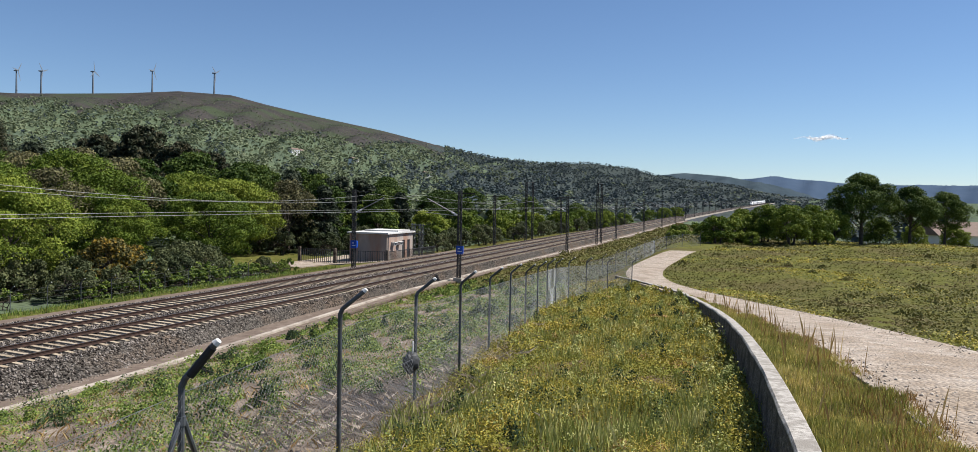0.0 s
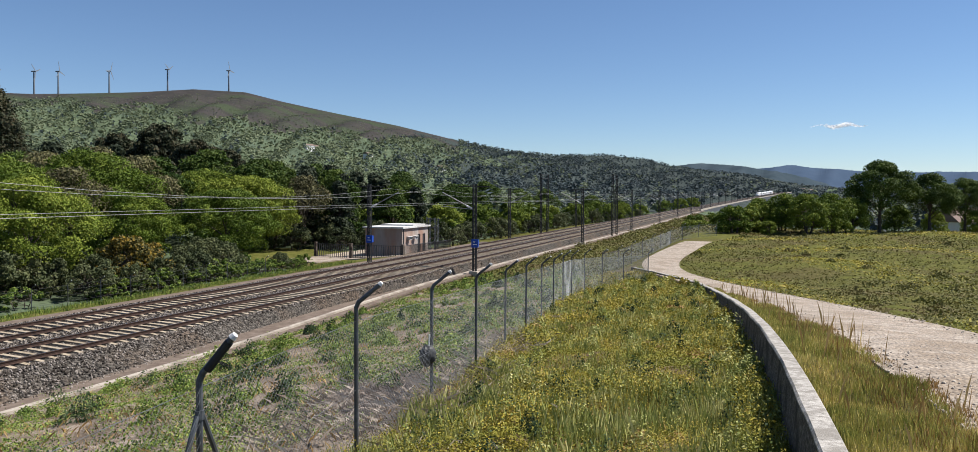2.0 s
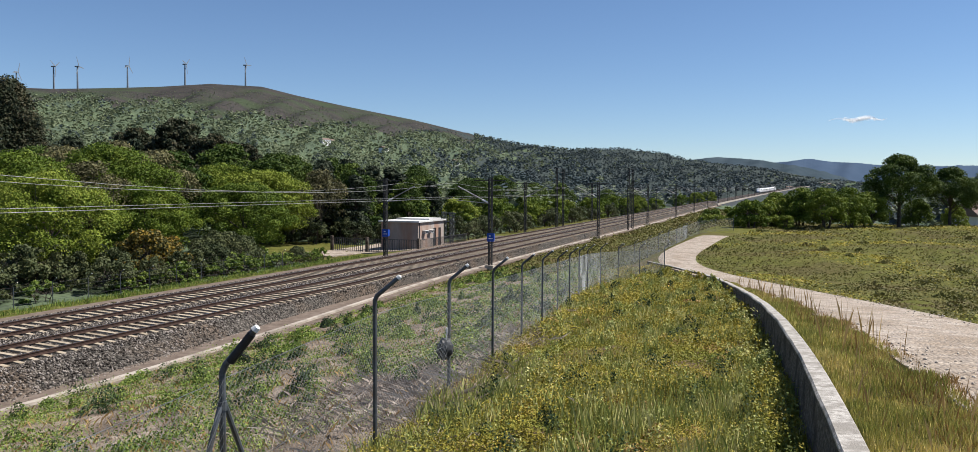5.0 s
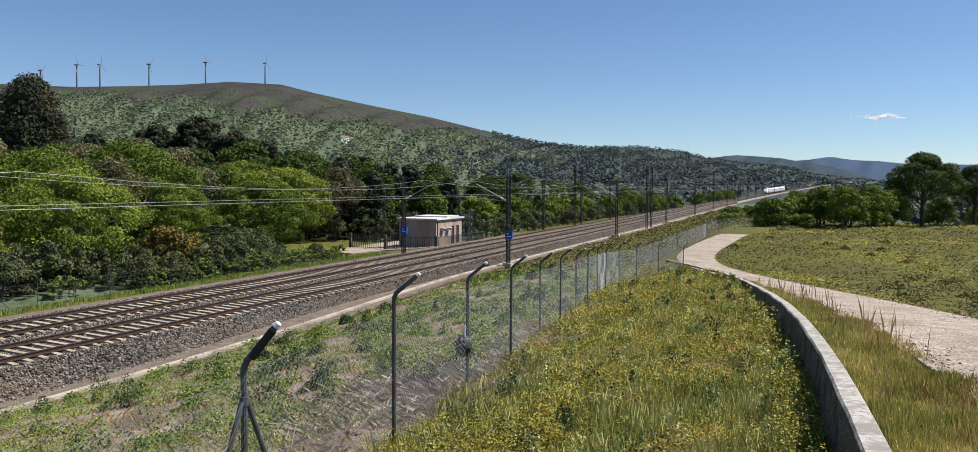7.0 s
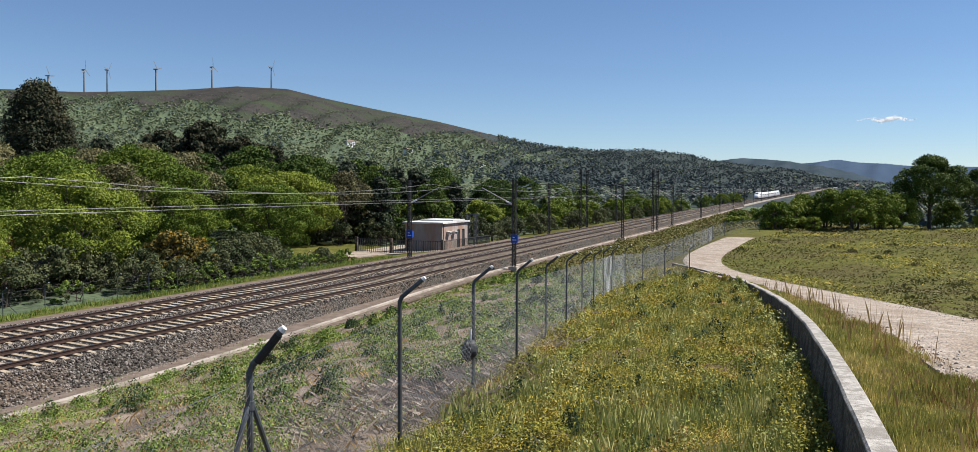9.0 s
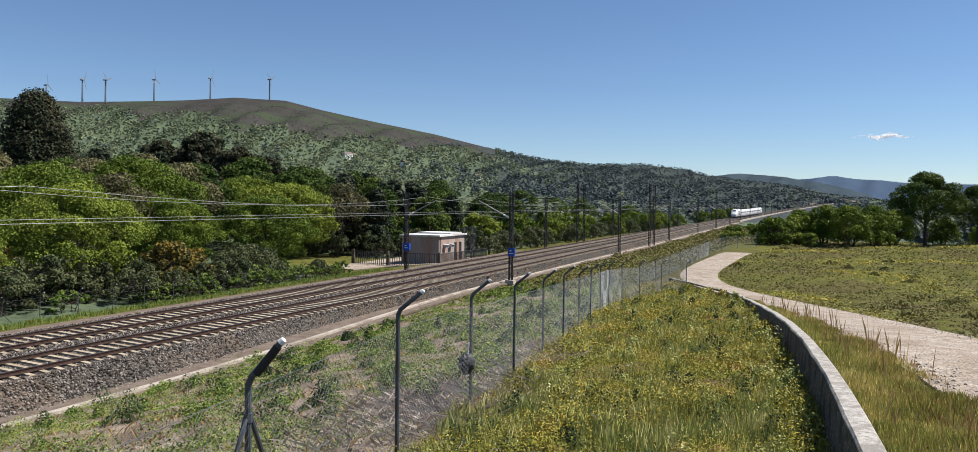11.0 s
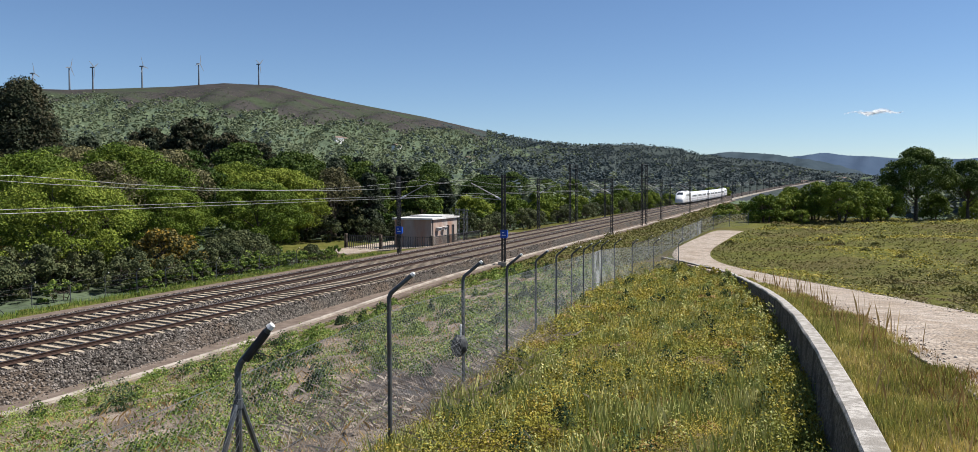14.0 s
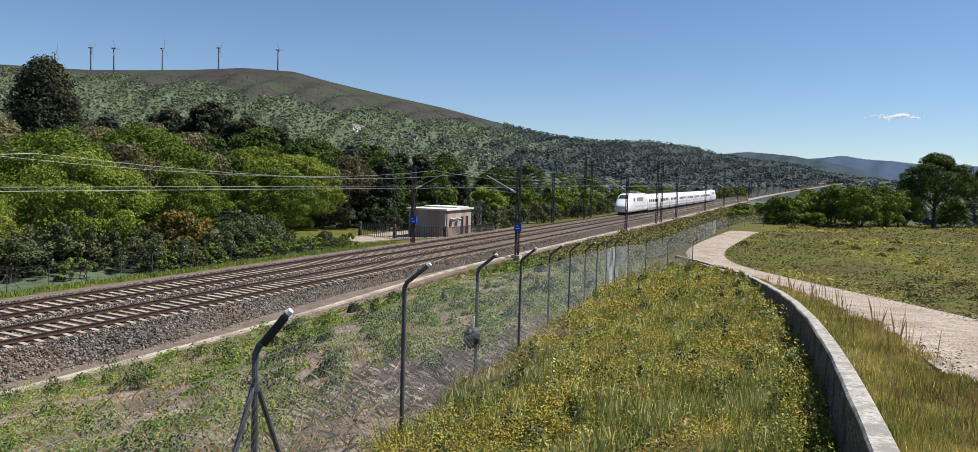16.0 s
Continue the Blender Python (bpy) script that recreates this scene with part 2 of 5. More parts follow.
# ---- mesh helpers ----
class Geo:
    """Gathers vertices and faces for one mesh."""
    def __init__(self):
        self.v, self.f = [], []

    def add(self, verts, faces):
        n = len(self.v)
        self.v += [tuple(p) for p in verts]
        self.f += [tuple(i + n for i in q) for q in faces]
        return self

    def box(self, c, s, m=None):
        pts = [Vector((c[0] + s[0] / 2 * i, c[1] + s[1] / 2 * j, c[2] + s[2] / 2 * k)) for i in (-1, 1) for j in (-1, 1) for k in (-1, 1)]
        if m:
            pts = [m @ p for p in pts]
        return self.add(pts, [(0, 1, 3, 2), (4, 6, 7, 5), (0, 4, 5, 1), (2, 3, 7, 6), (0, 2, 6, 4), (1, 5, 7, 3)])

    def tube(self, a, b, r0, r1=None, n=8):
        a, b, r1 = Vector(a), Vector(b), r0 if r1 is None else r1
        w = (b - a).normalized()
        u = w.cross(Vector((0, 0, 1)) if abs(w.z) < .9 else Vector((1, 0, 0))).normalized()
        q = w.cross(u)
        pts = []
        for p, r in ((a, r0), (b, r1)):
            pts += [p + (u * math.cos(2 * math.pi * i / n) + q * math.sin(2 * math.pi * i / n)) * r for i in range(n)]
        faces = [(i, (i + 1) % n, n + (i + 1) % n, n + i) for i in range(n)]
        return self.add(pts, faces + [tuple(range(n))[::-1], tuple(range(n, 2 * n))])

    def loft(self, rings, caps=True):
        k, pts, faces = len(rings[0]), [], []
        for ring in rings:
            pts += ring
        for i in range(len(rings) - 1):
            faces += [(i * k + j, i * k + (j + 1) % k, (i + 1) * k + (j + 1) % k, (i + 1) * k + j) for j in range(k)]
        if caps:
            faces += [tuple(range(k))[::-1], tuple(range((len(rings) - 1) * k, len(rings) * k))]
        return self.add(pts, faces)


def part(name, g, mat, parent=None, label="", smooth=False):
    """One mesh object from a Geo or a pair of arrays, under a thing or part."""
    me = bpy.data.meshes.new(name)
    if isinstance(g, Geo):
        me.from_pydata(g.v, [], g.f)
    else:
        verts, faces = g
        k = faces.shape[1]
        me.vertices.add(len(verts))
        me.vertices.foreach_set("co", np.asarray(verts, np.float32).ravel())
        me.loops.add(faces.size)
        me.loops.foreach_set("vertex_index", faces.astype(np.int32).ravel())
        me.polygons.add(len(faces))
        me.polygons.foreach_set("loop_start", np.arange(0, faces.size, k, dtype=np.int32))
        me.polygons.foreach_set("loop_total", np.full(len(faces), k, np.int32))
        me.update(calc_edges=True)
    me.materials.append(mat)
    if smooth:
        me.polygons.foreach_set("use_smooth", [True] * len(me.polygons))
    ob = new(name, me)
    if parent:
        ob.parent = parent
    if label:
        ob["label"] = label
    return ob


def empty(name, m, label, category, group="", kind=""):
    ob = new(name)
    ob.matrix_basis = m
    return tagged(ob, label, category, group, kind)


def same_mesh(src, m, parent=None):
    ob = new(src.name.split(".")[0], src.data)
    ob.parent = parent
    ob.matrix_basis = m
    return ob


def smooth(a, b, v):
    u = np.clip((np.asarray(v, float) - a) / (b - a), 0, 1)
    return u * u * (3 - 2 * u)


# ---- the lie of the land ----
RAIL_X = (-26.6, -31.0)            # centres of the two tracks
GAUGE, CANT = 1.668, 0.052


def bend(y):
    """Sideways shift of the line, which turns slowly towards +x far away."""
    return 8e-5 * np.maximum(0, np.asarray(y, float) - 230) ** 2


def climb(y):
    return np.maximum(0, np.asarray(y, float) - 230) ** 2 * 1.3e-5


def road_z(y):
    return 1.2 + 3.3 * (1 - smooth(-5, 55, y))


def wall_x(y):
    y = np.asarray(y, float)
    return np.where(y < 53, .62 - .0021 * y ** 2 - .012 * np.maximum(0, y - 38) ** 2, -8.0)


def fence_x(y):
    return -3.29 - .1335 * np.clip(y, -20, 55)


def fence_z(y):
    return np.maximum(3.05 - .055 * np.maximum(0, np.asarray(y, float) - 8), .35)


def kerb_x(y):
    return -22.1 - 2.0 * smooth(22, 58, y) + .9 * smooth(60, 170, y) + bend(y)


RIDGE_AZ = [-180, -60, -30, -9.7, -5.7, -3.9, -2.1, -.2, 1.75, 3.75, 5.8, 7.9, 10.4, 14.3, 17.8, 20.9, 25.4, 29.8, 33.2, 35.7, 39, 42.2, 46, 48.5, 52.9, 70, 180]
RIDGE_EL = [.5, .5, .4, .34, .42, .5, .70, 1.12, 1.42, 1.6, 1.88, 2.42, 2.72, 2.69, 3.05, 3.70, 4.76, 5.56, 6.22, 6.78, 6.83, 6.48, 6.17, 5.99, 5.91, 5.0, 1.2]


def hill(az, r):
    """Height of the far hills by direction (degrees from +y towards -x) and distance."""
    el = np.interp(az, RIDGE_AZ, RIDGE_EL)
    dist = np.interp(az, [-10, -2, 2, 12, 22, 60], [3600, 3400, 2700, 2500, 2060, 2060])
    top = 6.2 + dist * np.tan(np.radians(el))
    s = np.clip((r - 170) / (dist - 170), 0, 1.6)
    up = np.where(az > 12, s ** 1.45, s ** 1.8)
    z = -6 + (top + 6) * np.where(s <= 1, up, 1 - (s - 1) * .9)
    roll = np.sin(az * 1.7 + r * .004) * np.sin(r * .0072 + az * .6)
    return z + roll * 9 * smooth(300, 900, r) * (1 - smooth(.75, 1, s)) 


def ground_z(x, y):
    x, y = np.asarray(x, float), np.asarray(y, float)
    r, az = np.hypot(x, y), np.degrees(np.arctan2(-x, y))
    b, c = bend(y), climb(y)
    zw, zf = road_z(y), fence_z(y)
    xw, xf, xk = wall_x(y), fence_x(y), kerb_x(y)
    right = zw + .22 * np.sin(x * .31 + 1) * np.sin(y * .23) * smooth(3, 9, x - xw) + .5 * smooth(6, 12, x - xw) * (1 - smooth(25, 60, y))
    base = np.where(y < 52, .55 - .38 * smooth(18, 44, y), 0.0)
    u = np.clip((x - xf) / (xw - xf), 0, 1)
    slope = zf + (zw - base - zf) * u
    v = np.clip((x - xk) / (xf - xk), 0, 1)
    bank = -.85 + c + (zf + .85) * v ** .85
    low = -.95 + c - .6 * smooth(36, 46, b - x) + .018 * np.maximum(0, b - x - 46)
    z = np.where(x > xw, right, np.where(x > xf, slope, np.where(x > xk, bank, low)))
    z = z - 4.5 * smooth(118, 175, y) * smooth(3, 14, x - xk)
    w = smooth(170, 460, r)
    z = z * (1 - w) + hill(az, r) * w
    near = 1 - smooth(8, 9 + 25 * smooth(120, 200, y), np.abs(x - (-28.8 + b)))
    z = np.where(y < 1090, np.minimum(z, (c - 1.0) * near + z * (1 - near)), z)
    side = np.abs(x - (-28.8 + b))
    return np.where((y < 1090) & (y > 110), np.maximum(z, c - 1.0 - (.42 + 2.2 * smooth(300, 400, y) * (x > -28.8 + b)) * np.maximum(0, side - 5.2 - 1.3 * (1 - smooth(300, 400, y)))), z)


def lumps(x, y):
    """Small unevenness of natural ground."""
    return .07 * np.sin(x * 1.9 + y * .7) * np.sin(y * 1.3 - x * .5) + .05 * np.sin(x * 3.3 + 1.3 * np.sin(y)) * np.sin(y * 2.9 + x) + .02 * np.sin(x * 7.3) * np.sin(y * 6.1)


def heath_line(az):
    """Elevation above which the hill carries heath in place of woods."""
    return np.interp(az, [20, 24, 30, 36, 42, 55], [2.9, 3.5, 4.0, 4.5, 5.3, 5.3])


def ground():
    view = np.concatenate([np.arange(-180, -16, 4.0), np.arange(-16, 60, .25), np.arange(60, 180, 4.0)])
    radii = [1.2]
    while radii[-1] < 4700:
        radii.append(radii[-1] * 1.022 + .01)
    az, r = np.meshgrid(np.radians(view), np.array(radii))
    x, y = -np.sin(az) * r, np.cos(az) * r
    z = ground_z(x, y)
    natural = ((x > kerb_x(y) + .8) | (x < -37 + bend(y)))
    natural &= np.abs(x - road_mid(y)) > road_half(y) + .3
    z = z + lumps(x, y) * natural * (r < 200) - .05 * (np.abs(x - road_mid(y)) < road_half(y) - .2) * (y < 94) * (y > -10)
    n, k = z.shape
    verts = np.concatenate([np.stack([x, y, z], -1).reshape(-1, 3), [[0, 0, float(ground_z(0, 0))]]])
    i = np.arange(n - 1)[:, None] * k
    j = np.arange(k)[None]
    jn = (j + 1) % k
    faces = np.stack([i + j, i + k + j, i + k + jn, i + jn], -1).reshape(-1, 4)
    hub = len(verts) - 1
    fan = np.stack([np.full(k // 2, hub), np.arange(0, 2 * (k // 2), 2), (np.arange(0, 2 * (k // 2), 2) + 1) % k, (np.arange(0, 2 * (k // 2), 2) + 2) % k], -1)
    faces = np.concatenate([faces, fan])
    ob = part("ground", (verts, faces[:, ::-1].copy()), M_MEADOW, smooth=True)
    me = ob.data
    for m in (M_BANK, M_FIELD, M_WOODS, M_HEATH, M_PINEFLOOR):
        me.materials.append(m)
    c = verts[faces].mean(1)
    fr, fa = np.hypot(c[:, 0], c[:, 1]), np.degrees(np.arctan2(-c[:, 0], c[:, 1]))
    idx = np.zeros(len(faces), np.int32)
    idx[(c[:, 0] < fence_x(c[:, 1]) + .3) & (c[:, 1] < 60) & (c[:, 0] > kerb_x(c[:, 1]))] = 1
    idx[(c[:, 0] > wall_x(c[:, 1])) | (c[:, 1] > 60)] = 2
    idx[c[:, 0] < kerb_x(c[:, 1]) - 10] = 2
    yard = (c[:, 0] > -62) & (c[:, 1] > 70) & (c[:, 1] < 92)
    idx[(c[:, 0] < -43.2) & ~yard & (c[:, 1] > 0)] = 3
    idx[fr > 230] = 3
    elev = np.degrees(np.arctan2(c[:, 2] - 6, fr))
    edge = heath_line(fa) + .25 * np.sin(fa * 1.1) + .2 * np.sin(fa * 3.7 + fr * .01)
    idx[(fr > 900) & (fa > 21) & (elev > edge)] = 4
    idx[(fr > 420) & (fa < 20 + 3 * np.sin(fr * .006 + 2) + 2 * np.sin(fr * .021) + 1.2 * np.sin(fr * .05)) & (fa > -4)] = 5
    me.polygons.foreach_set("material_index", idx)
    return tagged(ob, "grassy slopes, meadow and wooded hills", "ground", kind="structure")


def strip(name, y0, y1, step, left, right, zf, mat, label, category, crown=0.0, across=2, drop=.12, kind="structure"):
    """A ribbon of ground between two lines x(y), with thickness."""
    ys = np.arange(y0, y1 + .01, step)
    g = Geo()
    rings = []
    for y in ys:
        a, b = float(left(y)), float(right(y))
        xs = [a + (b - a) * i / across for i in range(across + 1)]
        ring = [(q, y, float(zf(q, y)) + crown * math.sin(math.pi * i / across)) for i, q in enumerate(xs)]
        ring += [(b, y, ring[-1][2] - drop), (a, y, ring[0][2] - drop)]
        rings.append(ring)
    g.loft(rings)
    return tagged(part(name, g, mat), label, category, kind=kind)


def road_mid(y):
    ys = np.array([-12, 0, 10, 15, 21, 26, 34, 40, 46, 52, 58, 65, 75, 86, 96])
    xs = np.array([3.6, 3.6, 3.3, 2.85, 2.1, 1.3, -.25, -1.75, -3.8, -5.9, -6.9, -7.0, -6.75, -6.3, -4.0])
    return sum(np.interp(y + d, ys, xs) for d in (-3, -1.5, 0, 1.5, 3)) / 5


def road_half(y):
    return np.interp(y, [0, 20, 45, 70], [1.75, 1.55, 1.2, 1.35])


ground()


def far_ridge(name, r, line, mat, label, seed):
    """A distant wooded ridge along directions az (degrees from +y towards -x) with its skyline at el."""
    rng = np.random.default_rng(seed)
    az = np.arange(line[0][0], line[-1][0], .022)
    el = np.interp(az, [q[0] for q in line], [q[1] for q in line])
    clump = np.clip(np.sin(az * 9 + seed) + np.sin(az * 23.7) + .6 * np.sin(az * 41), 0, 3) / 3
    bush = .045 * rng.random(len(az)) * (.25 + clump)
    a = np.radians(az)
    rows = []
    for f, k in ((.86, -.1), (.91, .35), (.955, .72), (.985, .93), (1.0, 1.0), (1.05, .5), (1.09, -.1)):
        rr = r * f * (1 + .012 * np.sin(az * 2.1 + f * 40))
        z = 6.2 + k * (r * np.tan(np.radians(el + (bush if k == 1 else 0))) + 8) - 8 + (9 * np.sin(az * 3.3 + f * 30) if .9 < f < .99 else 0)
        rows.append(np.stack([-np.sin(a) * rr, np.cos(a) * rr, z], -1))
    v = np.stack(rows)
    n, k = v.shape[:2]
    i, j = np.arange(n - 1)[:, None] * k, np.arange(k - 1)[None]
    f = np.stack([i + j + 1, i + k + j + 1, i + k + j, i + j], -1).reshape(-1, 4)
    return tagged(part(name, (v.reshape(-1, 3), f), mat), label, "hills", kind="structure")


# Backdrop ridges; their blue is painted haze.
far_ridge("backdrop_ridge_middle", 3700, [(-4.6, .3), (-3.94, .75), (-1.71, 1.36), (.2, 1.70), (1.37, 1.88), (2.55, 2.04), (4.16, 2.09), (5.79, 1.97), (7.86, 1.75), (10, 1.2)], M_RIDGE_MID, "distant wooded ridge in haze-tinted blue-green", 3)
far_ridge("backdrop_ridge_far", 4300, [(-40, 1.3), (-30, 1.4), (-9.69, 1.44), (-7.43, 1.49), (-5.7, 1.55), (-3.91, 1.72), (-2.82, 1.81), (-1.9, 1.93), (-1.5, 1.93), (-.95, 1.86), (.2, 1.75), (2.15, 1.57), (5, 1.2)], M_RIDGE_FAR, "far ridge coloured haze-blue on the horizon", 8)
strip("road", -10, 86, .7, lambda y: road_mid(y) - road_half(y), lambda y: road_mid(y) + road_half(y),
      lambda x, y: float(road_z(y)) + .03 + (max(float(ground_z(x, y)) - float(road_z(y)), 0) if y > 52 else 0), M_GRAVEL, "pale gravel lane curving down past the meadow", "road", crown=.03, across=8)
def bed_z(x, y):
    """Top of the ballast: canted under each track, falling off at the shoulders."""
    q = np.asarray(x, float) - bend(y)
    cant = CANT * np.where(q > -28.75, np.clip(-25.77 - q, 0, 1.7), np.clip(-30.17 - q, 0, 1.7))
    return climb(y) - .238 + cant - .60 * smooth(-24.9, toe_x(y) - bend(y), q) - .75 * smooth(-33.2, -35.2, q)


def toe_x(y):
    return -23.0 - 1.7 * smooth(20, 44, y) + bend(y)


strip("service_path", -15, 330, 3, lambda y: toe_x(y) - .6, lambda y: kerb_x(y) + .75, lambda x, y: -.80 + float(climb(y)), M_DIRT, "brown dirt strip beside the ballast", "path")
strip("kerb", -15, 330, 3, lambda y: kerb_x(y) - .13, lambda y: kerb_x(y) + .13, lambda x, y: -.70 + float(climb(y)), M_KERB, "pale concrete cable trough along the track", "kerb", across=1, drop=.3)
strip("ballast", -30, 1080, 5, lambda y: -35.2 + bend(y), toe_x,
      bed_z,
      M_BALLAST, "grey crushed-stone ballast under two tracks", "ballast", across=40, drop=.5)


strip("viaduct_parapet", 320, 1080, 8, lambda y: -23.3 + float(bend(y)), lambda y: -22.95 + float(bend(y)), lambda x, y: .15 + float(climb(y)), M_KERB, "pale parapet along the railway viaduct", "parapet", across=1, drop=.7)
strip("viaduct_side", 320, 1080, 8, lambda y: -23.25 + float(bend(y)), lambda y: -23.0 + float(bend(y)), lambda x, y: -.5 + float(climb(y)), M_VIADUCT, "dark side wall of the railway viaduct", "viaduct", across=1, drop=7.0)


# ---- tracks ----
def rail_profile():
    return [(-.075, -.17), (.075, -.17), (.075, -.15), (.012, -.13), (.012, -.045), (.036, -.035), (.036, 0), (-.036, 0), (-.036, -.035), (-.012, -.045), (-.012, -.13), (-.075, -.15)]


def tracks():
    sg = Geo()
    prof = [(-1.3, -.38), (1.3, -.38), (1.3, -.19), (1.0, -.168), (-1.0, -.168), (-1.3, -.19)]
    sg.loft([[(x, s * .12 * (1 if z < -.3 else .85), z) for x, z in prof] for s in (-1, 1)])
    base = None
    for cx in RAIL_X:
        tr = empty("railway_track", pose(0, 0, 0), "rusty steel rails on beige concrete sleepers in ballast", "railway track", "parallel tracks", "structure")
        for side in (-1, 1):
            zz = CANT * (.834 - side * .834)
            ys = list(range(-30, 300, 30)) + list(range(300, 1081, 15))
            g = Geo()
            g.loft([[(cx + float(bend(y)) + side * .87 + px, y, pz + zz + float(climb(y))) for px, pz in rail_profile()] for y in ys])
            rail = part("rail", g, M_RAIL, tr)
            g = Geo()
            g.loft([[(cx + float(bend(y)) + side * .87 + px, y, pz + zz + float(climb(y))) for px, pz in ((-.022, .001), (.022, .001), (.022, .004), (-.022, .004))] for y in ys])
            part("rail_head", g, M_RAILTOP, rail, "worn bright running surface")
        tilt = pose(0, 0, 0, 0, math.degrees(math.atan(CANT)), 0)
        rest = Geo()
        for i in range(560):
            y = 6 + i * .6
            m = Matrix.Translation((cx + float(bend(y)), y, CANT * .834 + float(climb(y)))) @ tilt
            if i < 300:
                if base is None:
                    base = part("sleeper", sg, M_SLEEPER, tr)
                    base.matrix_basis = m
                else:
                    same_mesh(base, m, tr)
            else:
                rest.add([m @ Vector(p) for p in sg.v], sg.f)
        tagged(part("far_sleepers", rest, M_SLEEPER, tr), kind="stuff")


tracks()
strip("trackside_path", -10, 110, 3, lambda y: -38.6, lambda y: -35.0, lambda x, y: -.93, M_DIRT, "sandy service path beyond the far track", "path", across=4)


def ballast_stones():
    rng = np.random.default_rng(3)
    n = 52000
    y = 12 + 75 * rng.random(n) ** 1.5
    x = -35 + 12 * rng.random(n)
    keep = x < toe_x(y) + .1
    x, y = x[keep], y[keep]
    between = np.minimum(np.abs(x - RAIL_X[0]), np.abs(x - RAIL_X[1])) < 1.38
    z = bed_z(x, y) - .035 * between
    n = len(x)
    octa = np.array([(1, 0, 0), (-1, 0, 0), (0, 1, 0), (0, -1, 0), (0, 0, 1), (0, 0, -1)], float)
    tri = np.array([(0, 2, 4), (2, 1, 4), (1, 3, 4), (3, 0, 4), (2, 0, 5), (1, 2, 5), (3, 1, 5), (0, 3, 5)])
    s = .028 + .04 * rng.random((n, 1, 1))
    v = octa[None] * s * (.6 + .8 * rng.random((n, 6, 1)))
    a = rng.random(n) * 6.3
    ca, sa_ = np.cos(a)[:, None], np.sin(a)[:, None]
    vx, vy = v[..., 0] * ca - v[..., 1] * sa_, v[..., 0] * sa_ + v[..., 1] * ca
    v = np.stack([vx + x[:, None], vy + y[:, None], v[..., 2] + z[:, None] + .012], -1)
    f = (tri[None] + (np.arange(n) * 6)[:, None, None]).reshape(-1, 3)
    tagged(part("ballast_stones", (v.reshape(-1, 3), f), M_STONE), "loose grey and brown crushed stones", "stones", kind="stuff")


ballast_stones()


# ---- retaining wall along the lane ----
def retaining_wall():
    y, k = -3.0, 0
    wall = empty("wall_lane", pose(0, 0, 0), "weathered concrete retaining wall with a pale top", "wall", kind="structure")
    while y < 52:
        step = 3.0
        ys = np.arange(y, min(y + step, 53) + .01, .25)
        g = Geo()
        rings = []
        for q in ys:
            x, z = float(wall_x(q)), float(road_z(q)) + .12
            jit = .007 * math.sin(q * 1.3) + .004 * math.sin(q * 3.7)
            b = z - .95
            rings.append([(x - .13 - .03, q, b), (x - .10 + jit * .5, q, z - .02 + jit), (x - .085, q, z + jit), (x + .085, q, z + jit * .6), (x + .10, q, z - .02), (x + .10, q, b)])
        g.loft(rings)
        part("wall_section", g, M_CONCRETE, wall)
        # Thin strip in the sunlit tone over the top of each section.
        g = Geo()
        g.loft([[(r[1][0] - .004, r[1][1], r[1][2] + .004), (r[2][0], r[2][1], r[2][2] + .006), (r[3][0], r[3][1], r[3][2] + .006), (r[4][0] + .004, r[4][1], r[4][2] + .004), (r[4][0] + .004, r[4][1], r[4][2] - .015), (r[1][0] - .004, r[1][1], r[1][2] - .015)] for r in rings])
        part("coping", g, M_WALL_TOP_LIT, wall, "weathered wall top, paled to look sunlit")
        y += step


retaining_wall()


# ---- chain-link fence ----
def fence_post(parent, x, y, z, arm=(.27, .06, .26), tall=1.78):
    g = Geo()
    r = .026
    top = Vector((x, y, z + tall))
    tip = top + Vector(arm)
    g.tube((x, y, z - .2), top, r, n=10)
    mid = top + Vector((.03, .007, .06))
    g.tube(top - Vector((0, 0, .01)), mid, r, n=10)
    g.tube(mid - Vector((.006, .001, .01)), tip, r, n=10)
    post = part("post", g, M_STEEL, parent, smooth=False)
    part("cap", Geo().tube(tip, tip + Vector((.025, .005, .025)), r * 1.25, r * .9, 10), M_CAP, post, "pale plastic end cap")
    return post


def link_bay(parent, a, b, za, zb, high, mesh=.075, wire=.0022):
    """One bay of chain link between two posts: crossing diagonal wires, clipped to the bay, with three strands."""
    a, b = Vector(a), Vector(b)
    length = (b - a).length
    g = Geo()
    n = int((length + high) / mesh)
    for d in (1, -1):
        for i in range(n + 1):
            s0 = i * mesh - high
            u0, u1 = max(0, s0), min(length, s0 + high)
            if u1 - u0 < .03:
                continue
            pts = []
            for u in (u0, u1):
                w = (u - s0) if d == 1 else high - (u - s0)
                k = u / length
                sag = .02 * math.sin(k * math.pi * 2 + a.y)
                base = a.lerp(b, k)
                pts.append(Vector((base.x + sag, base.y, za + (zb - za) * k + .04 + w)))
            g.tube(pts[0], pts[1], wire, n=3)
    ob = part("chain_link", g, M_WIRE, parent, "diamond wire netting")
    g = Geo()
    for w in (.06, high * .52, high + .03):
        g.tube((a.x, a.y, za + w), (b.x, b.y, zb + w), .003, n=4)
    part("strand", g, M_STEEL, parent)
    return ob


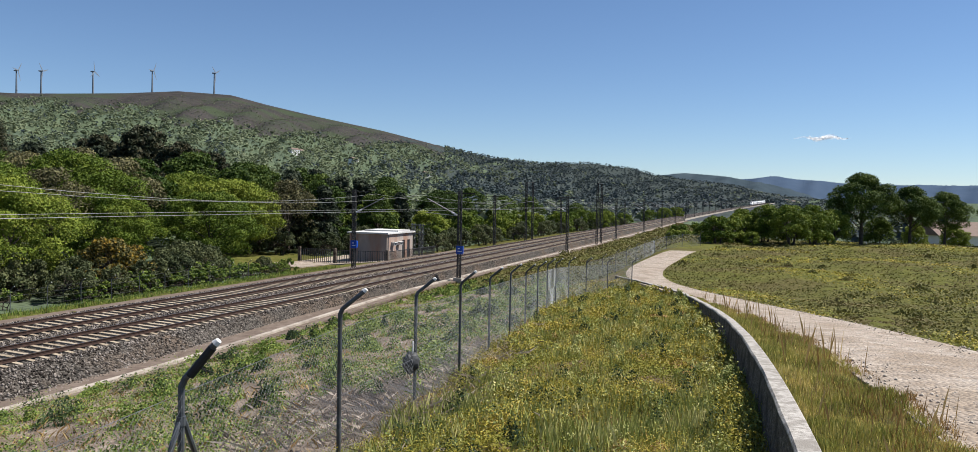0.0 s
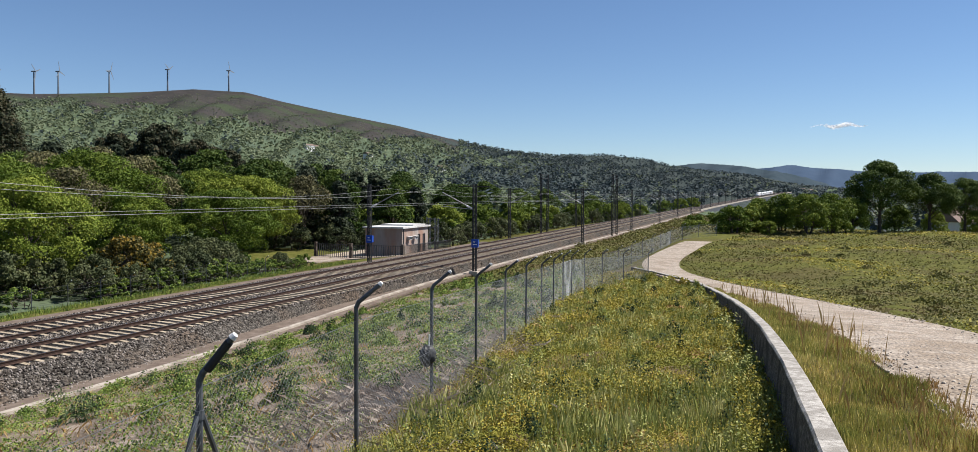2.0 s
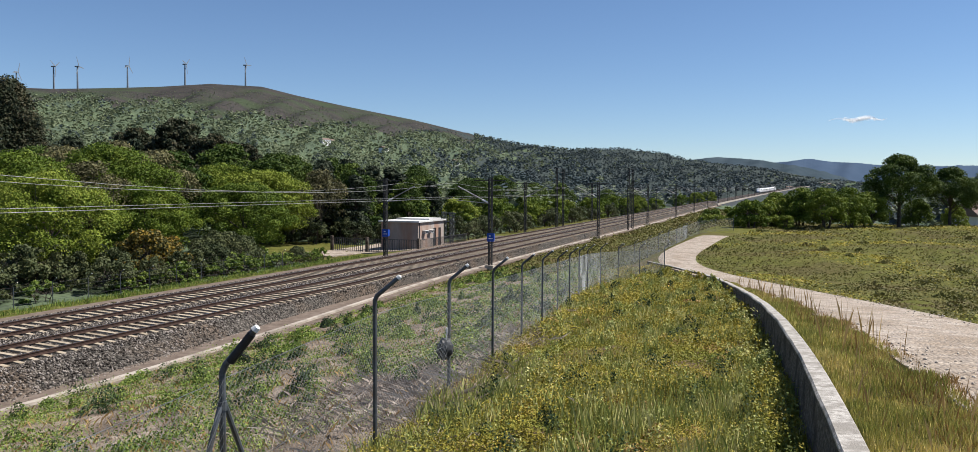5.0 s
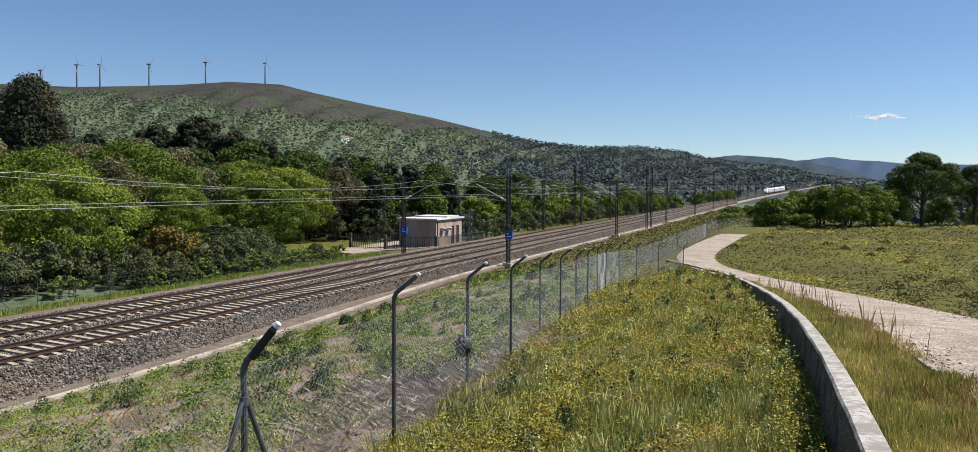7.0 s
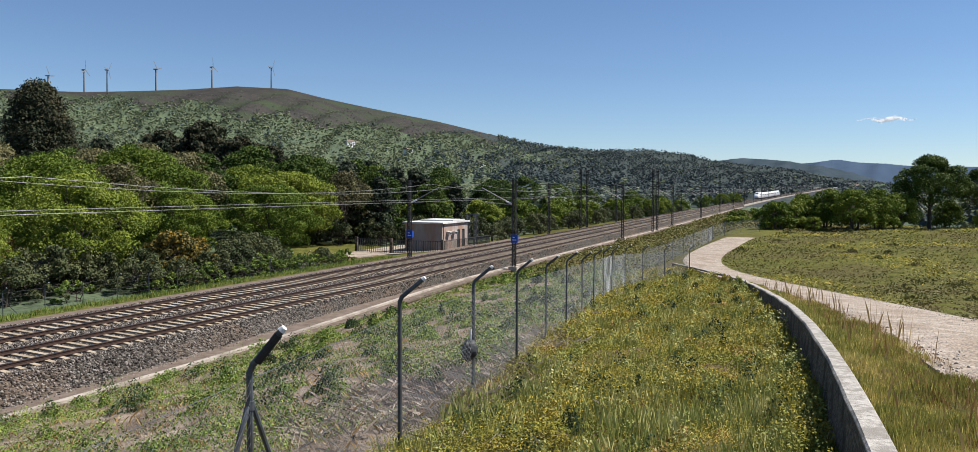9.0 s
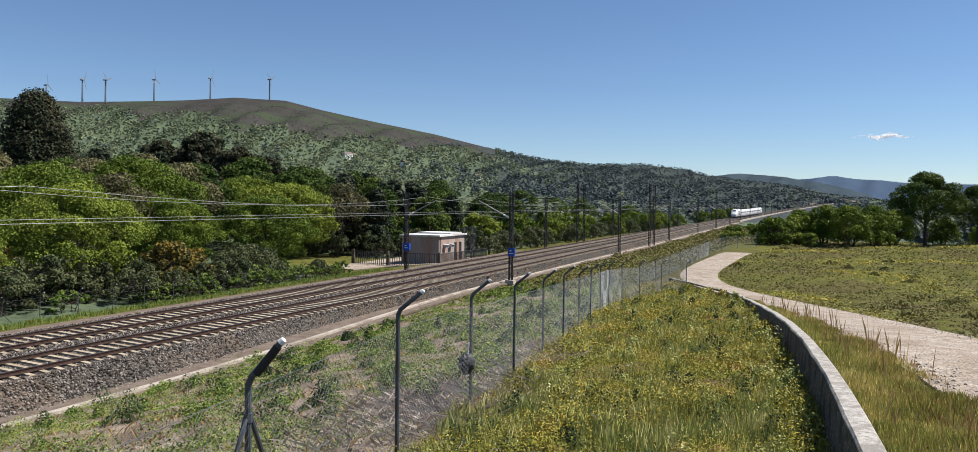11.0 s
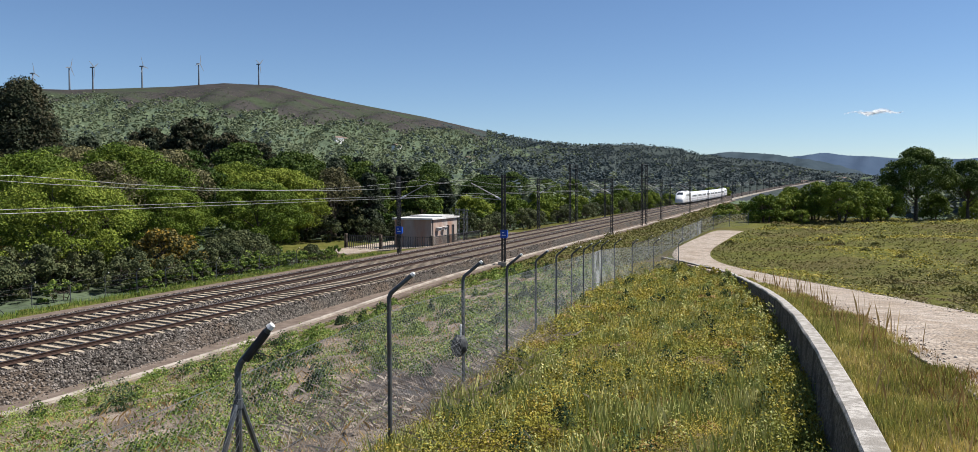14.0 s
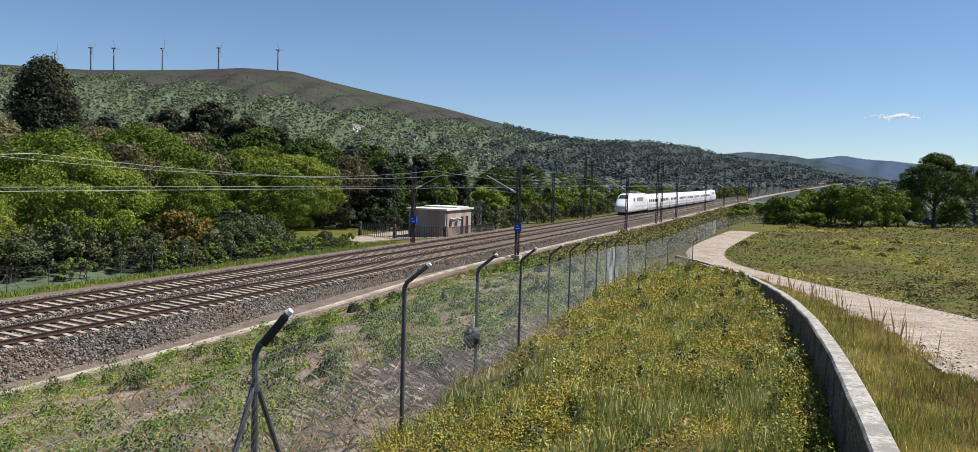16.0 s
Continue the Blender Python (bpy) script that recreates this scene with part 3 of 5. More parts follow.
def fences():
    f1 = empty("fence", pose(0, 0, 0), "galvanised chain-link fence with bent-topped posts on the slope", "fence")
    ys = [1.75] + [5.0 + 3.27 * i for i in range(14)]
    pts = [(float(fence_x(y)) + .016 * max(0, y - 33) ** 2, y, float(fence_z(y))) for y in ys]
    rng = random.Random(5)
    for i, p in enumerate(pts):
        post = fence_post(f1, p[0], p[1], p[2], (.275, .03, .33) if i == 1 else (.27, .06, .26), 1.69 if i == 1 else 1.78 + rng.uniform(-.04, .04))
        if i == 1:
            for d in (-1, 1):
                g = Geo().tube((p[0], p[1] + d * .03, p[2] + 1.42), (p[0] - d * .11, p[1] + d * .85, p[2] - .1), .021, n=8)
                part("brace", g, M_STEEL, post)
            a, e = Vector((p[0] + .07, p[1] + .01, p[2] + 1.77)), Vector((p[0] + .25, p[1] + .03, p[2] + 1.99))
            part("sleeve", Geo().tube(a, e, .034, .033, 12), M_MAST, post, "dark plastic sleeve round the bent arm")
            w = Geo()
            for d in ((.10, -.03, -.03), (.13, .02, -.05), (-.09, .05, -.06)):
                w.tube(a.lerp(e, .35), a.lerp(e, .35) + Vector(d), .005, .003, 5)
            part("wire_end", w, M_MAST, post, "twisted ends of broken wire")
            part("clamp", Geo().tube((p[0], p[1], p[2] + 1.39), (p[0], p[1], p[2] + 1.46), .036, n=10), M_STEEL, post)
    for p, q in zip(pts, pts[1:]):
        far = p[1] > 22
        link_bay(f1, p, q, p[2], q[2], 1.60, mesh=.08 if not far else .10, wire=.0011 if not far else (.0014 if p[1] < 30 else .0034))
    f2 = empty("fence", pose(0, 0, 0), "grey chain-link fence beside the lane bend", "fence")
    line = [(-10.2, 54.0), (-9.9, 58.5), (-9.6, 63), (-9.4, 67.5), (-9.2, 72), (-9.0, 76.5), (-8.9, 81), (-9.0, 85.5), (-8.2, 90), (-6.8, 94), (-5, 98)]
    for i, (x, y) in enumerate(line):
        fence_post(f2, x, y, float(ground_z(x, y)), tall=1.5)
    for p, q in zip(line, line[1:]):
        link_bay(f2, (*p, 0), (*q, 0), float(ground_z(*p)), float(ground_z(*q)), 1.4, mesh=.14, wire=.0028)
    f3 = empty("fence", pose(0, 0, 0), "low wire fence along the wood beyond the rails", "fence")
    pr = None
    for i in range(15):
        x, y = -42.8, 24.0 + 2.75 * i
        z = float(ground_z(x, y))
        fence_post(f3, x, y, z, tall=1.45)
        if i in (3,):
            for d in (-1, 1):
                part("brace", Geo().tube((x, y, z + 1.05), (x, y + d * 1.0, z), .02, n=6), M_STEEL, f3)
        if pr:
            g = Geo()
            for w in (.35, .75, 1.1, 1.4):
                g.tube((*pr[:2], pr[2] + w), (x, y, z + w), .006, n=4)
            part("strand", g, M_DARK, f3)
        pr = (x, y, z)


fences()


def hanging_bag():
    bm = bmesh.new()
    bmesh.ops.create_icosphere(bm, subdivisions=3, radius=1)
    for v in bm.verts:
        k = 1 + .25 * noise.noise(v.co * 2.3) + .12 * noise.noise(v.co * 6)
        v.co = Vector((v.co.x * .13 * k, v.co.y * .13 * k, v.co.z * .17 * k))
    me = bpy.data.meshes.new("rubber_sack")
    bm.to_mesh(me)
    bm.free()
    me.materials.append(M_DARK)
    ob = new("rubber_sack", me)
    ob.matrix_basis = pose(-4.86, 11.45, 3.62)
    tagged(ob, "dark crumpled plastic sack caught on the fence", "sack")
    part("tie", Geo().tube((.02, 0, .12), (.03, 0, .34), .012, n=6), M_CAP, ob, "pale string tie")


hanging_bag()


# ---- overhead line ----
def lattice(g, x, y, z0, z1, half=.125, bay=.42):
    for i, j in ((-1, -1), (1, -1), (1, 1), (-1, 1)):
        g.box((x + i * half, y + j * half, (z0 + z1) / 2), (.07, .07, z1 - z0))
    z, k = z0 + .1, 0
    while z + bay <= z1:
        s = 1 if k % 2 else -1
        for a in (-1, 1):
            g.tube((x - s * half, y + a * half, z), (x + s * half, y + a * half, z + bay), .02, n=4)
            g.tube((x + a * half, y - s * half, z), (x + a * half, y + s * half, z + bay), .02, n=4)
        z, k = z + bay, k + 1


def mast(x, y, side, z, top=6.9, sign=False, arm=True, twin=False):
    m = empty("catenary_mast", pose(x, y, z), "dark lattice steel overhead-line mast beside the track", "mast", "catenary masts")
    g = Geo()
    lattice(g, 0, 0, 0, top + .75)
    part("lattice_column", g, M_MAST, m)
    part("footing", Geo().box((0, 0, -.05), (.75, .75, .5)), M_KERB, m, "square concrete footing")
    if twin:
        g = Geo()
        lattice(g, 0, 4.2, 0, top + .75)
        part("lattice_column", g, M_MAST, m)
        part("footing", Geo().box((0, 4.2, -.05), (.75, .75, .5)), M_KERB, m, "square concrete footing")
        g = Geo()
        for h in (top + .7, top + .1):
            g.box((0, 2.1, h), (.12, 4.6, .1))
        part("crossbeam", g, M_MAST, m)
    if arm:
        reach = side * 3.0
        part("top_bracket", Geo().tube((0, 0, top + .55), (reach * -.45, 0, top + .55), .04, n=6).tube((0, 0, top + .55), (reach * .5, 0, top + .55), .04, n=6), M_MAST, m)
        part("cantilever_tube", Geo().tube((side * .2, 0, 5.55), (reach, 0, 6.95), .045, n=8), M_LINE, m, "bright galvanised cantilever tube")
        part("steady_arm", Geo().tube((side * .2, 0, 5.5), (reach * 1.05, 0, 5.75), .03, n=6), M_LINE, m)
        part("insulator", Geo().tube((side * .2, 0, 5.55), (side * .75, 0, 5.81), .075, n=10), M_WHITE, m)
    if sign:
        s = part("sign_plate", Geo().box((.1, -.24, 2.6), (.62, .03, .72)).box((.3, 0, 2.6), (.03, .45, .6)), M_BLUE, m, "blue enamel plate")
        part("sign_bar", Geo().box((.12, -.26, 2.5), (.36, .012, .06)).box((.05, -.26, 2.72), (.16, .012, .08)), M_WHITE, s, "white bars of unreadable writing")
    return m


def overhead_line():
    for i in range(0, 22):
        y = 64.5 + 43.5 * i
        b, c = float(bend(y)), float(climb(y))
        mast(-23.24 + b, y, -1, -.75 + c, sign=i == 0)
        mast(-34.4 + b, y + 2.2, 1, -.75 + c, sign=i == 0)
    mast(-23.24, 131, -1, -.95, top=9.5, arm=False, twin=True)
    mast(-34.4, 127.5, 1, -.95, top=9.5, arm=False, twin=True)
    for cx in RAIL_X:
        line = empty("overhead_line", pose(0, 0, 0), "pale contact wire and sagging messenger wire over the track", "wires", "overhead lines")
        gc, gm = Geo(), Geo()
        for i in range(-2, 21):
            y0 = 64.5 + 43.5 * i
            pts = []
            for k in range(9):
                u = k / 8
                y = y0 + 43.5 * u
                b, c = float(bend(y)), float(climb(y))
                zig = .2 * (1 if i % 2 else -1) * (1 - 2 * u)
                pts.append((Vector((cx + b + zig, y, 5.12 + c)), Vector((cx + b + zig, y, 6.5 + c - .75 * 4 * u * (1 - u)))))
            for p, q in zip(pts, pts[1:]):
                gc.tube(p[0], q[0], .009, n=5)
                gm.tube(p[1], q[1], .009, n=5)
            for p in pts[1:-1]:
                part("dropper", Geo().tube(p[0], p[1], .006, n=3), M_MAST, line)
        part("contact_wire", gc, M_LINE, line)
        part("messenger_wire", gm, M_LINE, line)


overhead_line()


# ---- equipment building beyond the rails ----
def equipment_building():
    x0, x1, y0, y1, z0, z1 = -44.4, -39.6, 85.0, 92.6, -1.6, 1.95
    h = empty("equipment_building", pose(0, 0, 0), "small flat-roofed railway building with stained render", "building")
    t = .2
    part("wall", Geo().box(((x0 + x1) / 2, y0 + t / 2, (z0 + z1) / 2), (x1 - x0, t, z1 - z0)), M_RENDER_W, h)
    part("wall", Geo().box(((x0 + x1) / 2, y1 - t / 2, (z0 + z1) / 2), (x1 - x0, t, z1 - z0)), M_RENDER_W, h)
    part("wall", Geo().box((x0 + t / 2, (y0 + y1) / 2, (z0 + z1) / 2), (t, y1 - y0 - 2 * t, z1 - z0)), M_RENDER_W, h)
    ya = y0 + t
    g = Geo()
    for a, b in ((y0 + t, y0 + 4.4), (y0 + 5.2, y0 + 5.9), (y0 + 6.7, y1 - t)):
        g.box((x1 - t / 2, (a + b) / 2, (z0 + z1) / 2), (t, b - a, z1 - z0))
    for a, b in ((y0 + 4.4, y0 + 5.2), (y0 + 5.9, y0 + 6.7)):
        g.box((x1 - t / 2, (a + b) / 2, (1.1 + z1) / 2), (t, b - a, z1 - 1.1))
    part("wall", g, M_RENDER_W, h)
    for a in (y0 + 4.8, y0 + 6.3):
        d = part("door", Geo().box((x1 - .12, a, (z0 + 1.1) / 2), (.05, .78, 1.1 - z0)), M_DARK, h, "dark steel door")
        part("handle", Geo().box((x1 - .08, a + .28, -.4), (.05, .1, .03)), M_STEEL, d)
    roof = part("roof", Geo().box(((x0 + x1) / 2, (y0 + y1) / 2, z1 + .09), (x1 - x0 + .5, y1 - y0 + .5, .18)), M_ROOF, h, "pale concrete roof slab")
    part("roof_upstand", Geo().box(((x0 + x1) / 2, y0 + 5.4, z1 + .26), (x1 - x0 - .4, 3.6, .16)), M_ROOF, roof)
    for a, b in ((1.6, .75), (3.2, .75)):
        u = part("vent_hood", Geo().box((x1 + .2, y0 + a, b), (.4, .7, .32)).box((x1 + .25, y0 + a, b + .2), (.5, .8, .06)), M_ROOF, h)
        part("grille", Geo().box((x1 + .41, y0 + a, b), (.02, .55, .2)), M_DARK, u)
    part("drainpipe", Geo().tube((x1 + .05, y0 + .3, z1), (x1 + .05, y0 + .3, z0), .05), M_STEEL, h)
    gy = empty("gantry", pose(-38.9, 93.6, -1.5), "grey lattice steel gantry beside the building", "gantry")
    g = Geo()
    lattice(g, 0, 0, 0, 4.5, .2, .45)
    part("lattice_column", g, M_STEEL, gy)
    g = Geo()
    lattice(g, -1.6, 1.2, 0, 4.5, .2, .45)
    part("lattice_column", g, M_STEEL, gy)
    part("crossbeam", Geo().tube((-2, 1.4, 4.3), (.6, -.2, 4.3), .06).tube((-2, 1.4, 3.2), (.6, -.2, 3.2), .05), M_STEEL, gy)
    # yard railing
    f = empty("yard_railing", pose(0, 0, 0), "dark steel railing with concrete gateposts round the yard", "railing")
    runs = [((-50.2, 83.5), (-45.6, 82.6)), ((-44.9, 82.4), (-38.6, 83.0)), ((-38.6, 83.0), (-38.3, 97))]
    for a, b in runs:
        a, b = Vector((*a, -1.5)), Vector((*b, -1.5))
        n = int((b - a).length / .28)
        g = Geo()
        for i in range(n + 1):
            p = a.lerp(b, i / n)
            g.box((p.x, p.y, p.z + .8), (.055, .055, 1.6))
        for hgt in (.15, 1.55):
            g.tube(a + Vector((0, 0, hgt)), b + Vector((0, 0, hgt)), .03, n=5)
        part("railing_panel", g, M_DARK, f)
        part("gatepost", Geo().box((a.x, a.y, a.z + .85), (.3, .3, 1.8)), M_CONCRETE, f, "concrete gatepost")
    strip("yard", 76, 97, 1.5, lambda y: -50.0 - .35 * max(0, 82 - y), lambda y: -44.2 + 5.9 * float(smooth(81, 83, y)) - .25 * max(0, 82 - y), lambda x, y: max(float(ground_z(x, y)), -1.5) + .05, M_GRAVEL, "pale sandy yard before the building", "yard", across=6)


equipment_building()


# ---- trees ----
def quads_at(centres, size, rng, flat=1.0):
    """Leaf quads of random turn at the given centres."""
    n = len(centres)
    a = rng.normal(size=(n, 3))
    a[:, 2] *= flat
    a /= np.linalg.norm(a, axis=1, keepdims=True)
    b = np.cross(a, rng.normal(size=(n, 3)) * (1, 1, 1 / flat))
    b[:, 2] *= flat
    b /= np.linalg.norm(b, axis=1, keepdims=True)
    s = (np.asarray(size) * (.6 + .8 * rng.random(n)))[:, None]
    p = np.stack([centres - a * s - b * s * .2, centres + b * s * .62 - a * s * .1, centres + a * s + b * s * .15, centres - b * s * .62 + a * s * .1], 1)
    return p.reshape(-1, 3), np.arange(4 * n).reshape(-1, 4)


def leaf_quads(centres, out, size, rng, jitter=.85):
    """Leaf quads that face along out, more or less."""
    n = len(centres)
    w = out + jitter * rng.normal(size=(n, 3))
    w /= np.linalg.norm(w, axis=1, keepdims=True) + 1e-9
    a = np.cross(w, rng.normal(size=(n, 3)))
    a /= np.linalg.norm(a, axis=1, keepdims=True) + 1e-9
    b = np.cross(w, a)
    s = (np.asarray(size) * (.6 + .8 * rng.random(n)))[:, None]
    p = np.stack([centres - a * s - b * s * .2, centres + b * s * .62 - a * s * .1, centres + a * s + b * s * .15, centres - b * s * .62 + a * s * .1], 1)
    return p.reshape(-1, 3), np.arange(4 * n).reshape(-1, 4)


def crown_points(rng, h, rad, low, lobes, n, spire=False):
    c = []
    for i in range(lobes):
        u = rng.random() ** .8
        z = low + (h - low) * ((.05 + .87 * u) if low < .55 else (.12 + .8 * u))
        if spire:
            w = rad * (1 - u) ** .75 + .25
        elif low < .55:
            w = rad * math.sqrt(1 - .9 * u * u)
        else:
            w = rad * math.sin(math.pi * min(1, .18 + .8 * u)) ** .7
        a, d = rng.random() * 6.283, w * (.35 + .6 * math.sqrt(rng.random()))
        c.append((math.cos(a) * d, math.sin(a) * d, z, (.13 + .17 * rng.random() ** 1.5) * min(rad, (h - low) * .6)))
    c = np.array(c)
    share = c[:, 3] ** 2
    which = rng.choice(lobes, n, p=share / share.sum())
    d = rng.normal(size=(n, 3))
    d[:, 2] += .45
    d /= np.linalg.norm(d, axis=1, keepdims=True)
    r = c[which, 3] * (.78 + .34 * rng.random(n) ** 2)
    p = c[which, :3] + d * r[:, None] * np.array([1, 1, .72])
    p[:, 2] = np.maximum(p[:, 2], low * .5)
    axis = p * np.array([1, 1, 0]) / max(rad, .1)
    return p, d + .3 * axis + np.array([0, 0, .2]), c


def tree(name, m, mat, h, rad, seed, n, leaf, low=None, label="", category="tree", group="", lobes=34, spire=False, trunks=1):
    rng = np.random.default_rng(seed)
    low = h * .22 if low is None else low
    ob = empty(name, m, label, category, group)
    pts, out, lob = crown_points(rng, h, rad, low, lobes, n, spire)
    g = Geo()
    for t in range(trunks):
        a = t * 2.2
        foot = Vector((math.cos(a), math.sin(a), 0)) * (.35 if trunks > 1 else 0)
        fork = Vector((foot.x * 2.2, foot.y * 2.2, h * (.75 if spire else .45)))
        g.tube(foot - Vector((0, 0, .4)), foot.lerp(fork, .5), .03 * h, .022 * h, 9)
        g.tube(foot.lerp(fork, .5), fork, .022 * h, .012 * h, 9)
        for q in lob[t::trunks][:14]:
            s = foot.lerp(fork, min(1, .35 + .65 * max(0, q[2] - low) / (h - low)))
            e = Vector(q[:3])
            k = s.lerp(e, .5) + Vector((0, 0, .06 * h))
            g.tube(s, k, .009 * h, .006 * h, 5)
            g.tube(k, e, .006 * h, .002 * h, 5)
    part("trunk", g, M_BARK, ob)
    part("crown", leaf_quads(pts, out, leaf, rng), mat, ob)
    return ob


def planted(proto, spots, seed):
    rng = random.Random(seed)
    for x, y, k in spots:
        ob = copy_thing(proto, pose(x, y, float(ground_z(x, y)) - .05, 0, 0, rng.uniform(0, 360)))
        ob.scale = (k * rng.uniform(.92, 1.08), k * rng.uniform(.92, 1.08), k)


def at_ground(x, y):
    return pose(x, y, float(ground_z(x, y)) - .05)


def woods():
    G = "trees of the wood"
    a1 = tree("oak_tree", at_ground(-52.5, 46), M_LEAF_A, 8.7, 5.6, 11, 52000, .08, low=.6, label="leafy oak in fresh spring green at the wood's edge", group=G, lobes=132)
    a2 = tree("oak_tree", at_ground(-54.2, 72), M_LEAF_A, 8.0, 5.7, 12, 46000, .085, low=.9, label="leafy oak in fresh spring green at the wood's edge", group=G, lobes=110)
    b1 = tree("oak_tree", at_ground(-84, 72), M_LEAF_B, 12.0, 4.8, 13, 13000, .17, low=1.0, label="tall mid-green oak among other trees", group=G, lobes=110)
    b2 = tree("alder_tree", at_ground(-56, 100), M_LEAF_B, 10.0, 3.6, 14, 10000, .155, low=.4, label="slender mid-green alder by the railway", group=G, lobes=88)
    d1 = tree("budding_tree", at_ground(-72, 65), M_LEAF_D, 11.5, 4.8, 15, 6500, .14, low=3, label="budding brownish tree with half-bare branches", group=G, lobes=88)
    c1 = tree("conifer_tree", at_ground(-97, 79), M_LEAF_C, 21.2, 7.7, 16, 40000, .17, low=3, label="tall dark evergreen above the wood", group=G, lobes=198, spire=True)
    c2 = tree("eucalyptus_tree", at_ground(-98, 112), M_LEAF_C, 17.0, 4.5, 17, 15000, .24, low=5, label="dark reddish-green evergreen above the wood", group=G, lobes=99)
    p1 = tree("pine_tree", at_ground(-60, 112), M_PINE, 11.0, 3.2, 18, 6500, .24, low=.5, label="dark pine with bare lower stem", group=G, lobes=79, spire=True)
    planted(a1, [(-61.5, 43, .8), (-67, 55, 1.2), (-66.5, 66, 1.33), (-77, 75, 1.3), (-51, 35, .72)], 1)
    a3 = tree("oak_tree", at_ground(-47.5, 118), M_LEAF_A, 5.8, 4.1, 19, 9000, .14, low=.5, label="small leafy oak in fresh green along the railway", group=G, lobes=70)
    planted(a2, [(-59, 63, .95), (-62, 86, 1.2), (-72, 92, 1.3)], 2)
    planted(a3, [(-52.5, 108, 1.2), (-46, 131, 1), (-43.5, 143, .85), (-44, 158, .95), (-45, 172, .9), (-43, 190, .95), (-46, 150, 1.1), (-44, 205, .9), (-43, 222, 1), (-42, 240, .9), (-43, 262, 1), (-41, 285, .9), (-37, 330, .95), (-34, 360, .95), (-31, 385, .95)], 20)
    planted(b1, [(-74, 84, 1.0), (-68, 101, 1.02), (-64, 90, .95), (-78, 100, 1.15), (-90, 92, 1.1), (-60, 128, .8), (-70, 124, .9), (-82, 118, 1.1), (-58, 148, .8), (-62, 165, .8), (-54, 180, .75), (-66, 190, .9), (-56, 210, .75), (-62, 235, .8), (-52, 255, .7), (-70, 150, 1.0), (-80, 140, 1.0)], 3)
    planted(b2, [(-50, 104, .9), (-60, 106, 1.1), (-65, 110, 1.2), (-51, 126, .85), (-48.5, 138, .8), (-49, 165, .75), (-50, 196, .75), (-48, 230, .75), (-47, 275, .75), (-53, 113, .95)], 4)
    planted(d1, [(-80, 55, 1.1), (-68, 74, 1.0), (-86, 86, 1.15), (-63, 60, .85), (-76, 110, 1.0), (-57, 92, .85), (-90, 66, 1.1), (-92, 104, 1.1)], 5)
    planted(c1, [(-104, 72, .8)], 6)
    planted(c2, [(-92, 118, .9), (-104, 109, 1.0), (-88, 76, .75), (-80, 92, .72), (-96, 128, .9), (-83, 103, .92), (-96, 110, 1.1)], 7)
    planted(p1, [(-54, 96, .85), (-57, 102, .95), (-61, 99, 1.0), (-64, 104, 1.05), (-58, 118, .9), (-50, 112, .8), (-67, 116, 1.1), (-62, 122, 1.0), (-86, 84, 1.2), (-94, 98, 1.3), (-100, 92, 1.3), (-88, 110, 1.3), (-108, 84, 1.3)], 8)
    # scrub
    S = "bushes along the wood"
    g1 = tree("gorse_bush", at_ground(-46.5, 49.5), M_LEAF_E, 4.2, 2.6, 21, 5200, .12, low=.1, label="gorse bush with orange-yellow flowers", category="bush", group=S, lobes=66, trunks=4)
    s1 = tree("broom_bush", at_ground(-44.8, 44.5), M_LEAF_F, 2.6, 2.0, 22, 4200, .08, low=.1, label="dull green broom bush beside the railway fence", category="bush", group=S, lobes=52, trunks=4)
    s2 = tree("bramble_bush", at_ground(-45, 39), M_WEED, 1.5, 1.5, 23, 2600, .08, low=.05, label="low green bramble thicket beside the railway fence", category="bush", group=S, lobes=20, trunks=3)
    planted(g1, [(-53.5, 40, .95), (-47.2, 52.5, .85), (-57, 36, .9)], 9)
    # Brooms near (-49, 39) are added to fill the oak's shaded hollow with dark.
    planted(s1, [(-44.6, 52, 1.0), (-45.2, 56, 1.05), (-46.8, 57, .9), (-51, 33, 1.3), (-48, 36, 1.25), (-49, 39.5, 1.4), (-49.5, 43, 1.3), (-48, 32, 1.2), (-50, 29, 1.4), (-52, 46, 1.3), (-53, 36, 1.4), (-50.5, 63, 1.3), (-52, 66.5, 1.2), (-49, 65, 1.1), (-47.5, 58, 1.2), (-47, 62, 1.1), (-44.6, 67.5, .7), (-47, 47, 1.2), (-44.5, 48, .9), (-50, 66, .8), (-48.5, 61, .9), (-48.5, 44, 1.1), (-52, 38.5, 1.1), (-56, 50, 1.3), (-50, 100, 1.5), (-53, 103, 1.6), (-56, 106, 1.7), (-59, 109, 1.8), (-62, 112, 1.8), (-48, 106, 1.3), (-46.5, 112, 1.3), (-54, 110, 1.6), (-66, 98, 1.7), (-62, 94, 1.6), (-70, 105, 1.8), (-46, 124, 1.2), (-52, 118, 1.6), (-52, 93, 1.2), (-55, 95, 1.4), (-58, 97, 1.5), (-61, 90, 1.5), (-50, 97, 1.2), (-64, 86, 1.5), (-57, 90, 1.2)] + [(-40.5 - (i % 3), 104 + 6.5 * i, 1.0 + .12 * (i * 5 % 4)) for i in range(28)], 10)
